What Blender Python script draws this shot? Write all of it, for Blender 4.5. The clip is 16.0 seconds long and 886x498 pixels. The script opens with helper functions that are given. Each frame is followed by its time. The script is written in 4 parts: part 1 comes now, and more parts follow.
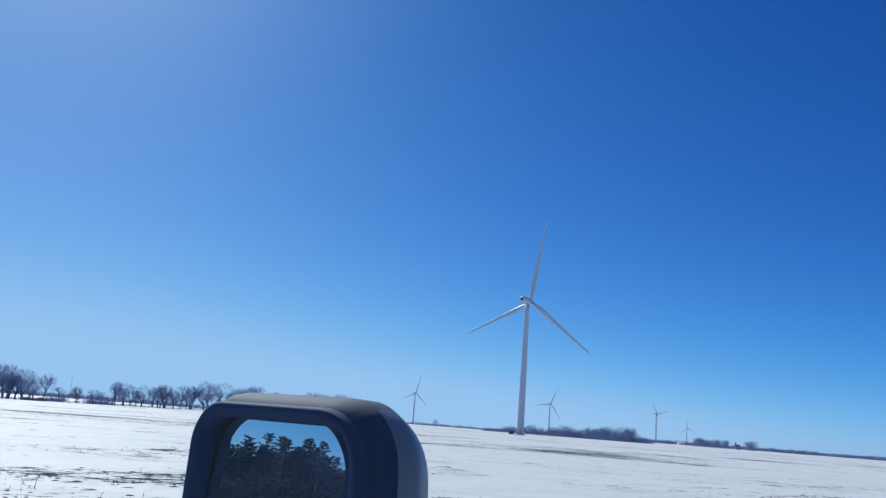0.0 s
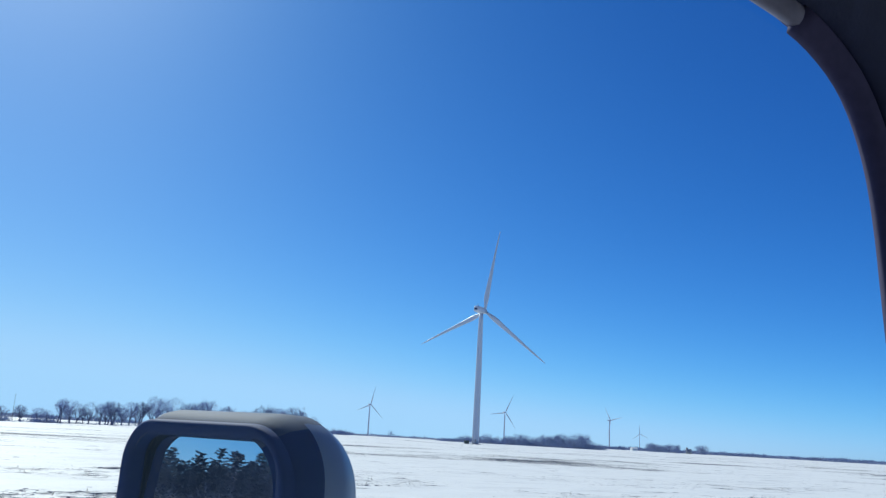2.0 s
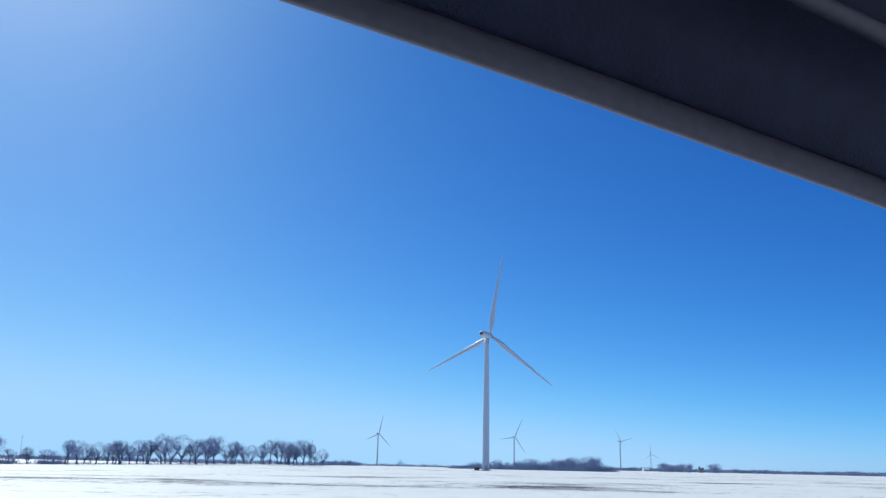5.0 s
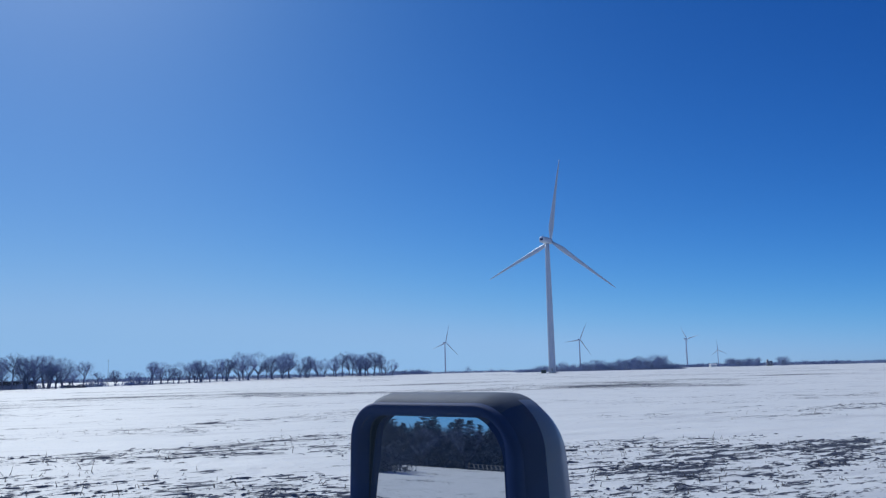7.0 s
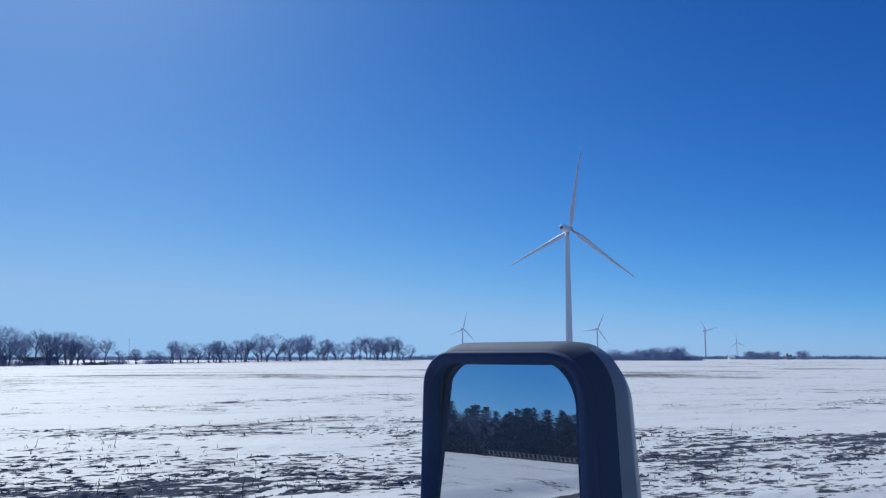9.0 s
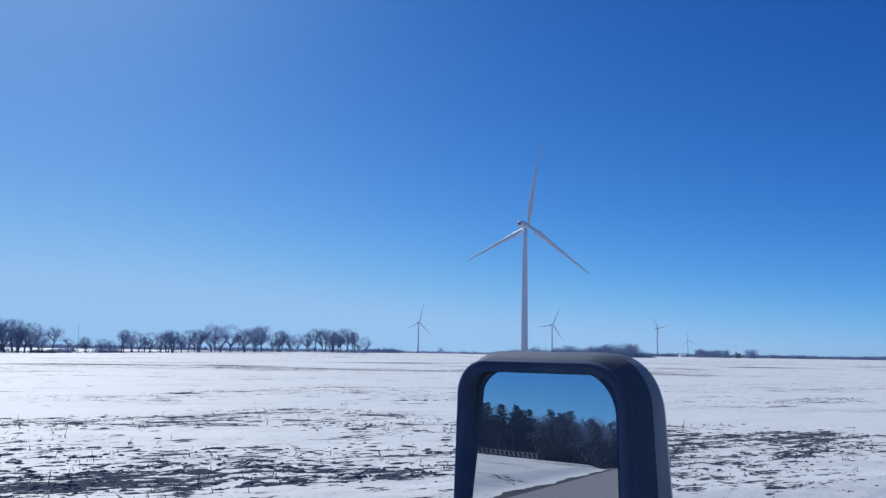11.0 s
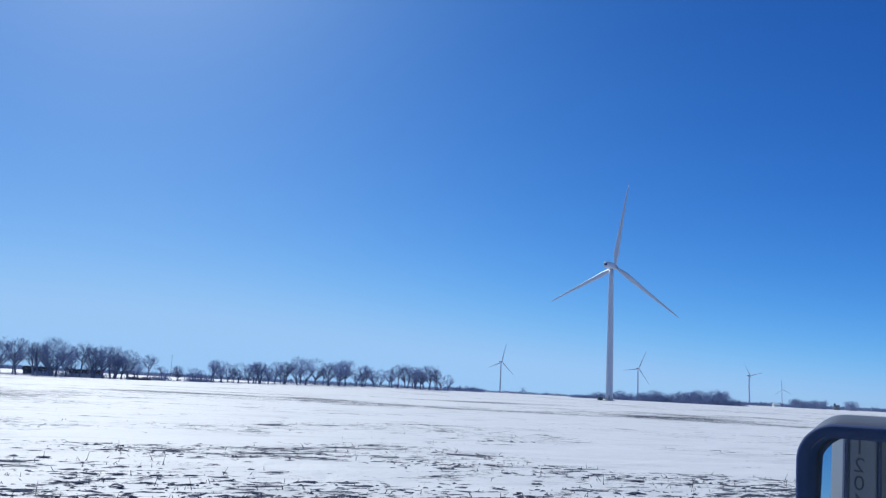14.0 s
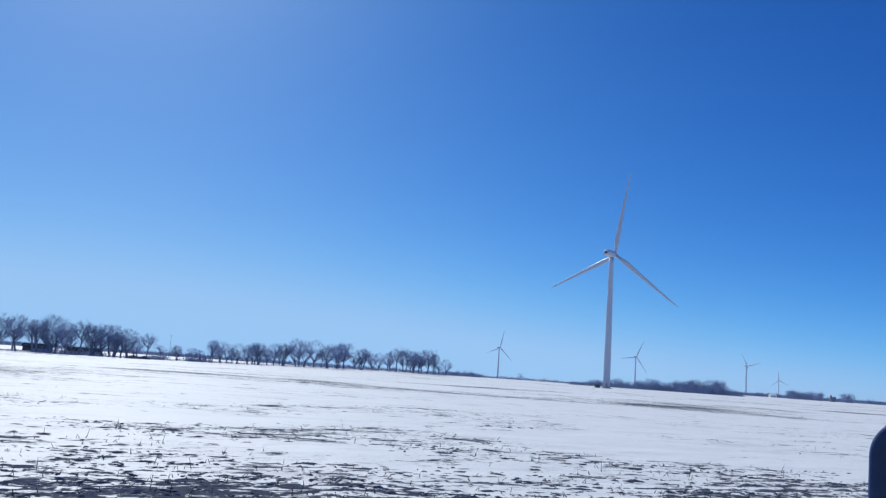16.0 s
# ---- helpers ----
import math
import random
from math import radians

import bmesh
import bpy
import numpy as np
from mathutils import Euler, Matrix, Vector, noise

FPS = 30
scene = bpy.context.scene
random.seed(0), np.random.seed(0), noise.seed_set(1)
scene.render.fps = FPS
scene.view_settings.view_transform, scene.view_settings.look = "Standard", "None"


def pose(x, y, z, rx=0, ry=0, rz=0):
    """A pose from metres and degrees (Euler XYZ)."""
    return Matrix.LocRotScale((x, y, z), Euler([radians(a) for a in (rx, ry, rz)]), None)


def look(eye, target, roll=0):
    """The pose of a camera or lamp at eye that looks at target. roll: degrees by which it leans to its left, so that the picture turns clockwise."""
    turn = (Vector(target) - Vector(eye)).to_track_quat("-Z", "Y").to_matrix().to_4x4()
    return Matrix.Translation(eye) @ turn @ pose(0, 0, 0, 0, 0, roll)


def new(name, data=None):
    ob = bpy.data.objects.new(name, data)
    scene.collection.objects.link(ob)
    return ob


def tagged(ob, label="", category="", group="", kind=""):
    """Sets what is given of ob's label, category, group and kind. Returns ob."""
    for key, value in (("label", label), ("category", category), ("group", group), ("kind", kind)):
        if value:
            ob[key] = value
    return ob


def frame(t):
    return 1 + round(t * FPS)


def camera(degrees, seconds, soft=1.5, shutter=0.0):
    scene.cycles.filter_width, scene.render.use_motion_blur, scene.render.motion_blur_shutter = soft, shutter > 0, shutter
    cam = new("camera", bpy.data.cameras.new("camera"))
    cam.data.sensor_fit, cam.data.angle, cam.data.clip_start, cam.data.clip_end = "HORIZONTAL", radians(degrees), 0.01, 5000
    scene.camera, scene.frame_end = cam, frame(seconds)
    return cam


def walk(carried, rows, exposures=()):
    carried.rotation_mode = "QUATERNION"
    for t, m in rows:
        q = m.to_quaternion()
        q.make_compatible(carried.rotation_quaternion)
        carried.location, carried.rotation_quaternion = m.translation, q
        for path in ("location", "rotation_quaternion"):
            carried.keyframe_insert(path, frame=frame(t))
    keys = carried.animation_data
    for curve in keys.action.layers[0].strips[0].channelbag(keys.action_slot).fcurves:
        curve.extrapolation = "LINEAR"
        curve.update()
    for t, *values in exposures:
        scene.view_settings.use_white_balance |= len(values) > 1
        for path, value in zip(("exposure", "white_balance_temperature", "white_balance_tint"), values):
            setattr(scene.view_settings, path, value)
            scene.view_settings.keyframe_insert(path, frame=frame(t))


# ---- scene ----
# A pickup-style work truck stands on a country road; the camera is held inside its cab and looks out of the
# driver's window, over the side mirror, across a thawing snow field to a wind farm.

cam = camera(56.2, 16.0, soft=1.3)


def view(x, y, z, yaw, pitch, roll):
    return pose(x, y, z, 0, 0, yaw) @ pose(0, 0, 0, 90 + pitch) @ pose(0, 0, 0, 0, 0, roll)


PATH = [
    (0, 0.21, -0.705, 2.284, 6.16, 11.93, 4.47),
    (0.5, 0.251, -0.708, 2.293, 4.53, 12.23, 3.85),
    (1, 0.265, -0.72, 2.295, 3.34, 13.25, 3.73),
    (1.5, 0.247, -0.718, 2.299, 2.85, 12.7, 3.08),
    (2, 0.236, -0.727, 2.287, 2.93, 12.84, 3.22),
    (2.5, 0.225, -0.716, 2.291, 2.79, 12.53, 1.26),
    (3, 0.208, -0.722, 2.279, 2.27, 12.64, 0.44),
    (3.2, 0.218, -0.725, 2.284, 2.01, 12.53, 0.13),
    (5.3, 0.11, -0.71, 2.485, 3.27, 14.73, 1.29),
    (5.5, 0.115, -0.74, 2.435, 3.93, 12.76, -1.43),
    (5.7, 0.12, -0.8, 2.375, 5.55, 10.23, -0.85),
    (6, 0.12, -0.858, 2.349, 8.87, 8.47, -1.58),
    (6.5, 0.129, -0.853, 2.332, 7.83, 8.92, -0.58),
    (7, 0.127, -0.84, 2.321, 7.25, 8.41, -1.34),
    (7.5, 0.107, -0.841, 2.311, 7.43, 7.22, -1.17),
    (8, 0.078, -0.883, 2.313, 9.1, 7.22, -0.24),
    (8.2, 0.094, -0.878, 2.305, 8.99, 7.57, -0.16),
    (10.3, 0.032, -0.925, 2.274, 6.98, 6.97, 0.66),
    (10.5, 0.037, -0.922, 2.273, 6.34, 6.9, 0.76),
    (11, -0.015, -0.934, 2.298, 5.67, 7.06, 0.92),
    (11.5, -0.052, -0.952, 2.299, 4.85, 7.79, 1.35),
    (12, -0.061, -0.959, 2.288, 3.67, 7.8, 2.21),
    (12.5, -0.127, -0.955, 2.291, 3.74, 8.22, 3.1),
    (13, -0.225, -0.892, 2.31, 10.64, 9.6, 3.27),
    (13.5, -0.251, -0.885, 2.321, 12.08, 9.77, 4.22),
    (14, -0.285, -0.875, 2.306, 11.62, 9.51, 2.92),
    (14.5, -0.31, -0.866, 2.297, 12.06, 9.26, 2.04),
    (15, -0.294, -0.872, 2.319, 13.03, 9.17, 3.03),
    (15.5, -0.334, -0.857, 2.301, 12.48, 9.39, 3.67),
    (16, -0.353, -0.85, 2.303, 11.58, 8.47, 4),
]
EXPOSURE = [(0, 0.12, 6550, 7), (0.5, 0.22, 6650, 5), (1, 0.4, 6750, 2), (2, 0.38, 6750, 2), (3, 0.3, 6700, 3),
            (5.3, 0.42, 6750, 3), (5.5, 0.42, 6700, 3), (6, 0.01, 6400, 10), (6.5, -0.13, 6300, 10), (7.5, -0.03, 6380, 10),
            (8.2, -0.01, 6380, 10), (10.3, 0.06, 6500, 10), (11.5, 0.13, 6550, 10), (12.5, 0.3, 6750, 10), (13, 0.2, 6600, 10), (13.5, 0.06, 6450, 10),
            (14, 0.17, 6500, 10), (14.5, 0.07, 6500, 10), (15, -0.02, 6450, 10), (15.5, 0.05, 6500, 10), (16, 0.15, 6500, 10)]
walk(cam, [(t, view(*row)) for t, *row in PATH], EXPOSURE)

# ---- light ----
SUN_BEARING, SUN_HEIGHT = -36.0, 40.0
world = bpy.data.worlds.new("winter_sky")
scene.world = world
world.use_nodes = True
wn = world.node_tree.nodes
sky = wn.new("ShaderNodeTexSky")
sky.sky_type = "NISHITA"
sky.sun_disc = False
sky.sun_elevation = radians(SUN_HEIGHT)
sky.sun_rotation = radians(SUN_BEARING)
sky.air_density, sky.dust_density, sky.ozone_density = 0.4, 0.34, 6.0
wn["Background"].inputs["Strength"].default_value = 0.10
# clear cold air: deep blue overhead, pale towards the horizon
apart, joined = wn.new("ShaderNodeSeparateColor"), wn.new("ShaderNodeCombineColor")
world.node_tree.links.new(sky.outputs["Color"], apart.inputs[0])
for i, (power, gain, most, ease) in enumerate(((1.9, 2.05, 0.30, 0.3), (1.33, 1.40, 0.52, 0.5), (0.90, 1.17, 0.82, 0.5))):
    # the sky texture's values run about ten times those that the background shows
    last = apart.outputs[i]
    for kind, a, b in (("MULTIPLY", 0.1, 0), ("POWER", power, 0), ("MULTIPLY", gain, 0), ("SMOOTH_MIN", most, ease), ("MULTIPLY", 10, 0)):
        step_ = wn.new("ShaderNodeMath")
        step_.operation = kind
        step_.inputs[1].default_value, step_.inputs[2].default_value = a, b
        world.node_tree.links.new(last, step_.inputs[0])
        last = step_.outputs[0]
    world.node_tree.links.new(last, joined.inputs[i])
world.node_tree.links.new(joined.outputs[0], wn["Background"].inputs["Color"])

sun_data = bpy.data.lights.new("sun", "SUN")
sun_data.energy, sun_data.angle, sun_data.color = 3.35, radians(0.53), (0.97, 0.985, 0.93)
sun = new("sun", sun_data)
sb, sh = radians(SUN_BEARING), radians(SUN_HEIGHT)
sun.matrix_world = look((200 * math.sin(sb) * math.cos(sh), 200 * math.cos(sb) * math.cos(sh), 200 * math.sin(sh)), (0, 0, 0))

# ---- materials ----


def mat(name, base, rough=0.6, metal=0.0, vary=0.15, scale=8.0, bump=0.0, bump_scale=60.0, spec=0.5, random=0.0, detail=5):
    """A surface with broad stains and fine grain in its base colour, and fine relief."""
    m = bpy.data.materials.new(name)
    m.use_nodes = True
    nt = m.node_tree
    n, k = nt.nodes, nt.links
    p = n["Principled BSDF"]
    p.inputs["Roughness"].default_value = rough
    p.inputs["Metallic"].default_value = metal
    p.inputs["Specular IOR Level"].default_value = spec
    tc = n.new("ShaderNodeTexCoord")
    big, fine = n.new("ShaderNodeTexNoise"), n.new("ShaderNodeTexNoise")
    big.inputs["Scale"].default_value, fine.inputs["Scale"].default_value = scale, scale * 9
    big.inputs["Detail"].default_value = fine.inputs["Detail"].default_value = detail
    mix = n.new("ShaderNodeMath")
    mix.operation = "ADD"
    k.new(tc.outputs["Object"], big.inputs["Vector"])
    k.new(tc.outputs["Object"], fine.inputs["Vector"])
    k.new(big.outputs["Fac"], mix.inputs[0])
    k.new(fine.outputs["Fac"], mix.inputs[1])
    ramp = n.new("ShaderNodeMapRange")
    ramp.inputs["From Min"].default_value, ramp.inputs["From Max"].default_value = 0.6, 1.4
    ramp.inputs["To Min"].default_value, ramp.inputs["To Max"].default_value = 1 - vary, 1 + vary
    k.new(mix.outputs[0], ramp.inputs["Value"])
    last = ramp.outputs[0]
    if random:
        info = n.new("ShaderNodeObjectInfo")
        shift = n.new("ShaderNodeMapRange")
        shift.inputs["To Min"].default_value, shift.inputs["To Max"].default_value = 1 - random, 1 + random
        k.new(info.outputs["Random"], shift.inputs["Value"])
        times = n.new("ShaderNodeMath")
        times.operation = "MULTIPLY"
        k.new(last, times.inputs[0])
        k.new(shift.outputs[0], times.inputs[1])
        last = times.outputs[0]
    tint = n.new("ShaderNodeVectorMath")
    tint.operation = "SCALE"
    tint.inputs[0].default_value = base
    k.new(last, tint.inputs["Scale"])
    k.new(tint.outputs[0], p.inputs["Base Color"])
    if bump:
        grain = n.new("ShaderNodeTexNoise")
        grain.inputs["Scale"].default_value = bump_scale
        grain.inputs["Detail"].default_value = 6
        b = n.new("ShaderNodeBump")
        b.inputs["Strength"].default_value, b.inputs["Distance"].default_value = bump, 0.01
        k.new(tc.outputs["Object"], grain.inputs["Vector"])
        k.new(grain.outputs["Fac"], b.inputs["Height"])
        k.new(b.outputs["Normal"], p.inputs["Normal"])
    return m


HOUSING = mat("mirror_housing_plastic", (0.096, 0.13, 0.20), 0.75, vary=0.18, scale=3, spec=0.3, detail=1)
# paler copy of the housing; the sheen on its inner side is in the colour
SIDE_SHEEN = mat("mirror_side_sheen", (0.26, 0.32, 0.42), 0.4, vary=0.12, scale=3, spec=0.5, detail=1)
# a blue veil of haze is mixed into these two near-black plastics
BEZEL = mat("mirror_bezel_plastic", (0.029, 0.064, 0.195), 0.7, vary=0.12, scale=3, spec=0.15, detail=1)
CAB_PLASTIC = mat("cab_trim_plastic", (0.034, 0.046, 0.11), 0.7, vary=0.3, scale=5, bump=0.2, bump_scale=300)
LINER = mat("headliner_cloth", (0.035, 0.034, 0.04), 0.95, vary=0.2, scale=8, bump=0.3, bump_scale=350)
# one rubber seal in two colours: lit along the top, shaded in front
SEAL = mat("window_seal", (0.21, 0.21, 0.285), 0.7, vary=0.15, scale=14)
SEAL_SHADED = mat("shaded_seal", (0.082, 0.078, 0.155), 0.8, vary=0.15, scale=14, spec=0.2)
TRUCK_PAINT = mat("truck_paint", (0.27, 0.285, 0.30), 0.4, vary=0.06, scale=1.5)
# white so that the unseen door and hood bounce light onto the mirror
DOOR_PAINT = mat("white_door_paint", (0.74, 0.75, 0.76), 0.35, vary=0.05, scale=1.5)
CHROME = mat("dull_metal", (0.5, 0.5, 0.52), 0.3, 1.0, vary=0.1)
RUBBER = mat("tyre_rubber", (0.02, 0.02, 0.02), 0.85, vary=0.3, scale=6, bump=0.3)
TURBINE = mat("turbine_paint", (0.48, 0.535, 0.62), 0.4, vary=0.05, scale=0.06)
# blue-grey distance haze is mixed into the bark, twig and needle colours
BARK = mat("hazed_bark", (0.155, 0.172, 0.25), 0.9, vary=0.3, scale=0.7, random=0.25, spec=0.05)
TWIG = mat("hazed_twigs", (0.25, 0.29, 0.44), 0.9, vary=0.3, scale=0.5, random=0.25, spec=0.05)
FAR_TWIG = mat("hazed_far_twigs", (0.25, 0.30, 0.44), 0.95, vary=0.35, scale=0.05, spec=0.05)
NEEDLE = mat("hazed_needles", (0.078, 0.102, 0.160), 0.8, vary=0.35, scale=0.6, random=0.25, spec=0.05)
CLOD = mat("thawed_soil", (0.122, 0.132, 0.165), 0.95, vary=0.4, scale=3, bump=0.5, bump_scale=40, spec=0.0)
STRAW = mat("dead_stubble", (0.10, 0.078, 0.055), 0.9, vary=0.4, scale=2, spec=0.05)
WOOD_POLE = mat("weathered_pole", (0.13, 0.10, 0.08), 0.9, vary=0.3, scale=3)
FENCE = mat("bleached_fence_wood", (0.34, 0.32, 0.29), 0.9, vary=0.2, scale=2, spec=0.1)
SHED_WHITE = mat("white_shed_siding", (0.75, 0.75, 0.74), 0.6, vary=0.08, scale=0.3)
SHED_ROOF = mat("grey_metal_roof", (0.3, 0.31, 0.33), 0.5, vary=0.1, scale=0.5)
BARN_WALL = mat("weathered_barn_boards", (0.055, 0.06, 0.085), 0.9, vary=0.3, scale=0.8, spec=0.05)
BARN_ROOF = mat("dark_barn_roof", (0.022, 0.025, 0.038), 0.95, vary=0.3, scale=0.8, spec=0.0)
BOX_GREEN = mat("transformer_green", (0.04, 0.06, 0.05), 0.6, vary=0.2, scale=0.8)
LETTER = mat("dark_lettering", (0.075, 0.078, 0.09), 0.6)
ASPHALT = mat("salted_asphalt", (0.29, 0.28, 0.275), 0.9, vary=0.18, scale=0.5, bump=0.5, bump_scale=90)
GRAVEL = mat("wet_gravel", (0.055, 0.05, 0.048), 0.9, vary=0.5, scale=1.5, bump=0.8, bump_scale=30)

MIRROR = bpy.data.materials.new("mirror_glass")
MIRROR.use_nodes = True
mp = MIRROR.node_tree.nodes["Principled BSDF"]
mp.inputs["Base Color"].default_value = (0.68, 0.71, 0.74, 1)
mp.inputs["Metallic"].default_value, mp.inputs["Roughness"].default_value = 1.0, 0.0
mn, mk = MIRROR.node_tree.nodes, MIRROR.node_tree.links
veil, veiled, veil_noise, dim = (mn.new(k) for k in ("ShaderNodeBsdfDiffuse", "ShaderNodeMixShader", "ShaderNodeTexNoise", "ShaderNodeMapRange"))
veil.inputs["Color"].default_value = (0.62, 0.70, 0.82, 1)  # pale haze over the reflection, mixed into the mirror's surface
veil_noise.inputs["Scale"].default_value, veil_noise.inputs["Detail"].default_value = 9.0, 3
dim.inputs["To Min"].default_value, dim.inputs["To Max"].default_value = 0.04, 0.08
mk.new(veil_noise.outputs["Fac"], dim.inputs["Value"])
mk.new(dim.outputs[0], veiled.inputs["Fac"])
mk.new(mp.outputs[0], veiled.inputs[1])
mk.new(veil.outputs[0], veiled.inputs[2])
mk.new(veiled.outputs[0], mn["Material Output"].inputs["Surface"])

GLASS = bpy.data.materials.new("window_glass")
GLASS.use_nodes = True
gn = GLASS.node_tree.nodes
gn.remove(gn["Principled BSDF"])
clear, gloss, haze_film, blend, blend2 = (gn.new(k) for k in ("ShaderNodeBsdfTransparent", "ShaderNodeBsdfGlossy", "ShaderNodeBsdfTranslucent", "ShaderNodeMixShader", "ShaderNodeMixShader"))
clear.inputs["Color"].default_value = (0.97, 0.98, 0.985, 1)
gloss.inputs["Roughness"].default_value = 0.03
haze_film.inputs["Color"].default_value = (0.22, 0.50, 1.0, 1)  # thin film on the glass; its blue stands in for haze
blend.inputs["Fac"].default_value = 0.008
blend2.inputs["Fac"].default_value = 0.010
gk = GLASS.node_tree.links
gk.new(clear.outputs[0], blend.inputs[1])
gk.new(gloss.outputs[0], blend.inputs[2])
gk.new(blend.outputs[0], blend2.inputs[1])
gk.new(haze_film.outputs[0], blend2.inputs[2])
gk.new(blend2.outputs[0], gn["Material Output"].inputs["Surface"])


def snow_ground():
    """Old snow over a tilled field: smooth drifts, and bare soil where the thaw value lets it through."""
    m = bpy.data.materials.new("thawing_snow_field")
    m.use_nodes = True
    nt = m.node_tree
    n, k = nt.nodes, nt.links
    p = n["Principled BSDF"]
    tc = n.new("ShaderNodeTexCoord")
    thaw = n.new("ShaderNodeAttribute")
    thaw.attribute_name = "thaw"
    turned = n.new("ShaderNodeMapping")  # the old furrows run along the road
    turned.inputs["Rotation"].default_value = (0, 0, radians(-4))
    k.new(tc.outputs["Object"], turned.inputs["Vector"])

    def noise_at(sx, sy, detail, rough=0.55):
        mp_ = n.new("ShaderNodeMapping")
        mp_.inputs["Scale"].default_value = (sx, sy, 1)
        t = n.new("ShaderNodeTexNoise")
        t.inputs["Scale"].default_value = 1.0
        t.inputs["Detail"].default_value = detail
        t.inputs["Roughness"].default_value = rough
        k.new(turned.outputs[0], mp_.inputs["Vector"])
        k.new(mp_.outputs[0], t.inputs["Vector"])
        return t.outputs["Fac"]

    def op(kind, a, b):
        t = n.new("ShaderNodeMath")
        t.operation = kind
        for i, v in enumerate((a, b)):
            if isinstance(v, (int, float)):
                t.inputs[i].default_value = v
            else:
                k.new(v, t.inputs[i])
        return t.outputs[0]

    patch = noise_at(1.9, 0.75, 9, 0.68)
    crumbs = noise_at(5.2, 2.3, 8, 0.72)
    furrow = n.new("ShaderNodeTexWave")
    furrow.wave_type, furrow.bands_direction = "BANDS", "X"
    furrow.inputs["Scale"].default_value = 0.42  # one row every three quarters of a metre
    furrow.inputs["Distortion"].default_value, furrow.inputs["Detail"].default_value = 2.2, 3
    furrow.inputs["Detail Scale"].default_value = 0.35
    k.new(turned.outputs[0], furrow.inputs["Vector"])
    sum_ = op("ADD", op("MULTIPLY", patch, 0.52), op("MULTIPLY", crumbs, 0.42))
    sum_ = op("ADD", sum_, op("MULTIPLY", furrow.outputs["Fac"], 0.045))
    sum_ = op("ADD", sum_, op("MULTIPLY", thaw.outputs["Fac"], 0.32))
    mask = n.new("ShaderNodeMapRange")
    mask.inputs["From Min"].default_value, mask.inputs["From Max"].default_value = 0.749, 0.759
    k.new(sum_, mask.inputs["Value"])

    # scattered crumbs of soil between the larger bare patches
    dash = op("ADD", op("MULTIPLY", noise_at(2.7, 1.0, 6, 0.64), 0.6), op("MULTIPLY", noise_at(13.0, 5.0, 4), 0.2))
    dash = op("ADD", dash, op("ADD", op("MULTIPLY", noise_at(0.16, 0.07, 3), 0.26), op("MULTIPLY", thaw.outputs["Fac"], 0.26)))
    specks = n.new("ShaderNodeMapRange")
    specks.inputs["From Min"].default_value, specks.inputs["From Max"].default_value = 0.746, 0.756
    k.new(dash, specks.inputs["Value"])
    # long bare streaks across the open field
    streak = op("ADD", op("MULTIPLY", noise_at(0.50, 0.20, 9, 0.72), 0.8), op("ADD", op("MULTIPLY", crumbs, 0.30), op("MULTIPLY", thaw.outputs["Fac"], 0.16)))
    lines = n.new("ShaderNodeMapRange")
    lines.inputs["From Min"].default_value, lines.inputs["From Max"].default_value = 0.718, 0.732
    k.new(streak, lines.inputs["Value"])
    bare = op("MAXIMUM", op("MAXIMUM", mask.outputs[0], specks.outputs[0]), lines.outputs[0])

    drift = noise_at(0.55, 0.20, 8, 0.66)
    snow_tone = n.new("ShaderNodeMix")
    snow_tone.data_type = "RGBA"
    snow_tone.inputs["A"].default_value = (0.66, 0.685, 0.685, 1)
    snow_tone.inputs["B"].default_value = (0.885, 0.89, 0.86, 1)
    k.new(drift, snow_tone.inputs["Factor"])
    soil_tone = n.new("ShaderNodeMix")
    soil_tone.data_type = "RGBA"
    soil_tone.inputs["A"].default_value = (0.026, 0.032, 0.048, 1)
    soil_tone.inputs["B"].default_value = (0.122, 0.135, 0.175, 1)
    soil_grain = n.new("ShaderNodeMapRange")
    soil_grain.inputs["From Min"].default_value, soil_grain.inputs["From Max"].default_value = 0.32, 0.68
    k.new(noise_at(9, 4.5, 7, 0.75), soil_grain.inputs["Value"])
    k.new(soil_grain.outputs[0], soil_tone.inputs["Factor"])
    final = n.new("ShaderNodeMix")
    final.data_type = "RGBA"
    k.new(bare, final.inputs["Factor"])
    # thin grey streaks where little snow is left
    wisp = n.new("ShaderNodeMapRange")
    wisp.inputs["From Min"].default_value, wisp.inputs["From Max"].default_value = 0.53, 0.68
    wisp.inputs["To Max"].default_value = 0.30
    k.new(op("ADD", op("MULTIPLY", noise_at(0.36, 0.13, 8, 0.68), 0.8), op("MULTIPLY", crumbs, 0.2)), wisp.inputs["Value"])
    worn = n.new("ShaderNodeMix")
    worn.data_type = "RGBA"
    k.new(wisp.outputs[0], worn.inputs["Factor"])
    k.new(snow_tone.outputs["Result"], worn.inputs["A"])
    k.new(soil_tone.outputs["Result"], worn.inputs["B"])
    k.new(worn.outputs["Result"], final.inputs["A"])
    k.new(soil_tone.outputs["Result"], final.inputs["B"])
    k.new(final.outputs["Result"], p.inputs["Base Color"])
    p.inputs["Roughness"].default_value = 0.6
    k.new(op("MULTIPLY", op("SUBTRACT", 1.0, bare), 0.14), p.inputs["Specular IOR Level"])  # an icy crust on the snow alone
    height = op("ADD", op("ADD", op("MULTIPLY", noise_at(1.6, 1.1, 6), 0.11), op("MULTIPLY", noise_at(0.4, 0.8, 5, 0.7), 0.16)), op("MULTIPLY", op("MULTIPLY", bare, crumbs), 0.08))
    b = n.new("ShaderNodeBump")
    b.inputs["Strength"].default_value, b.inputs["Distance"].default_value = 0.6, 1.0
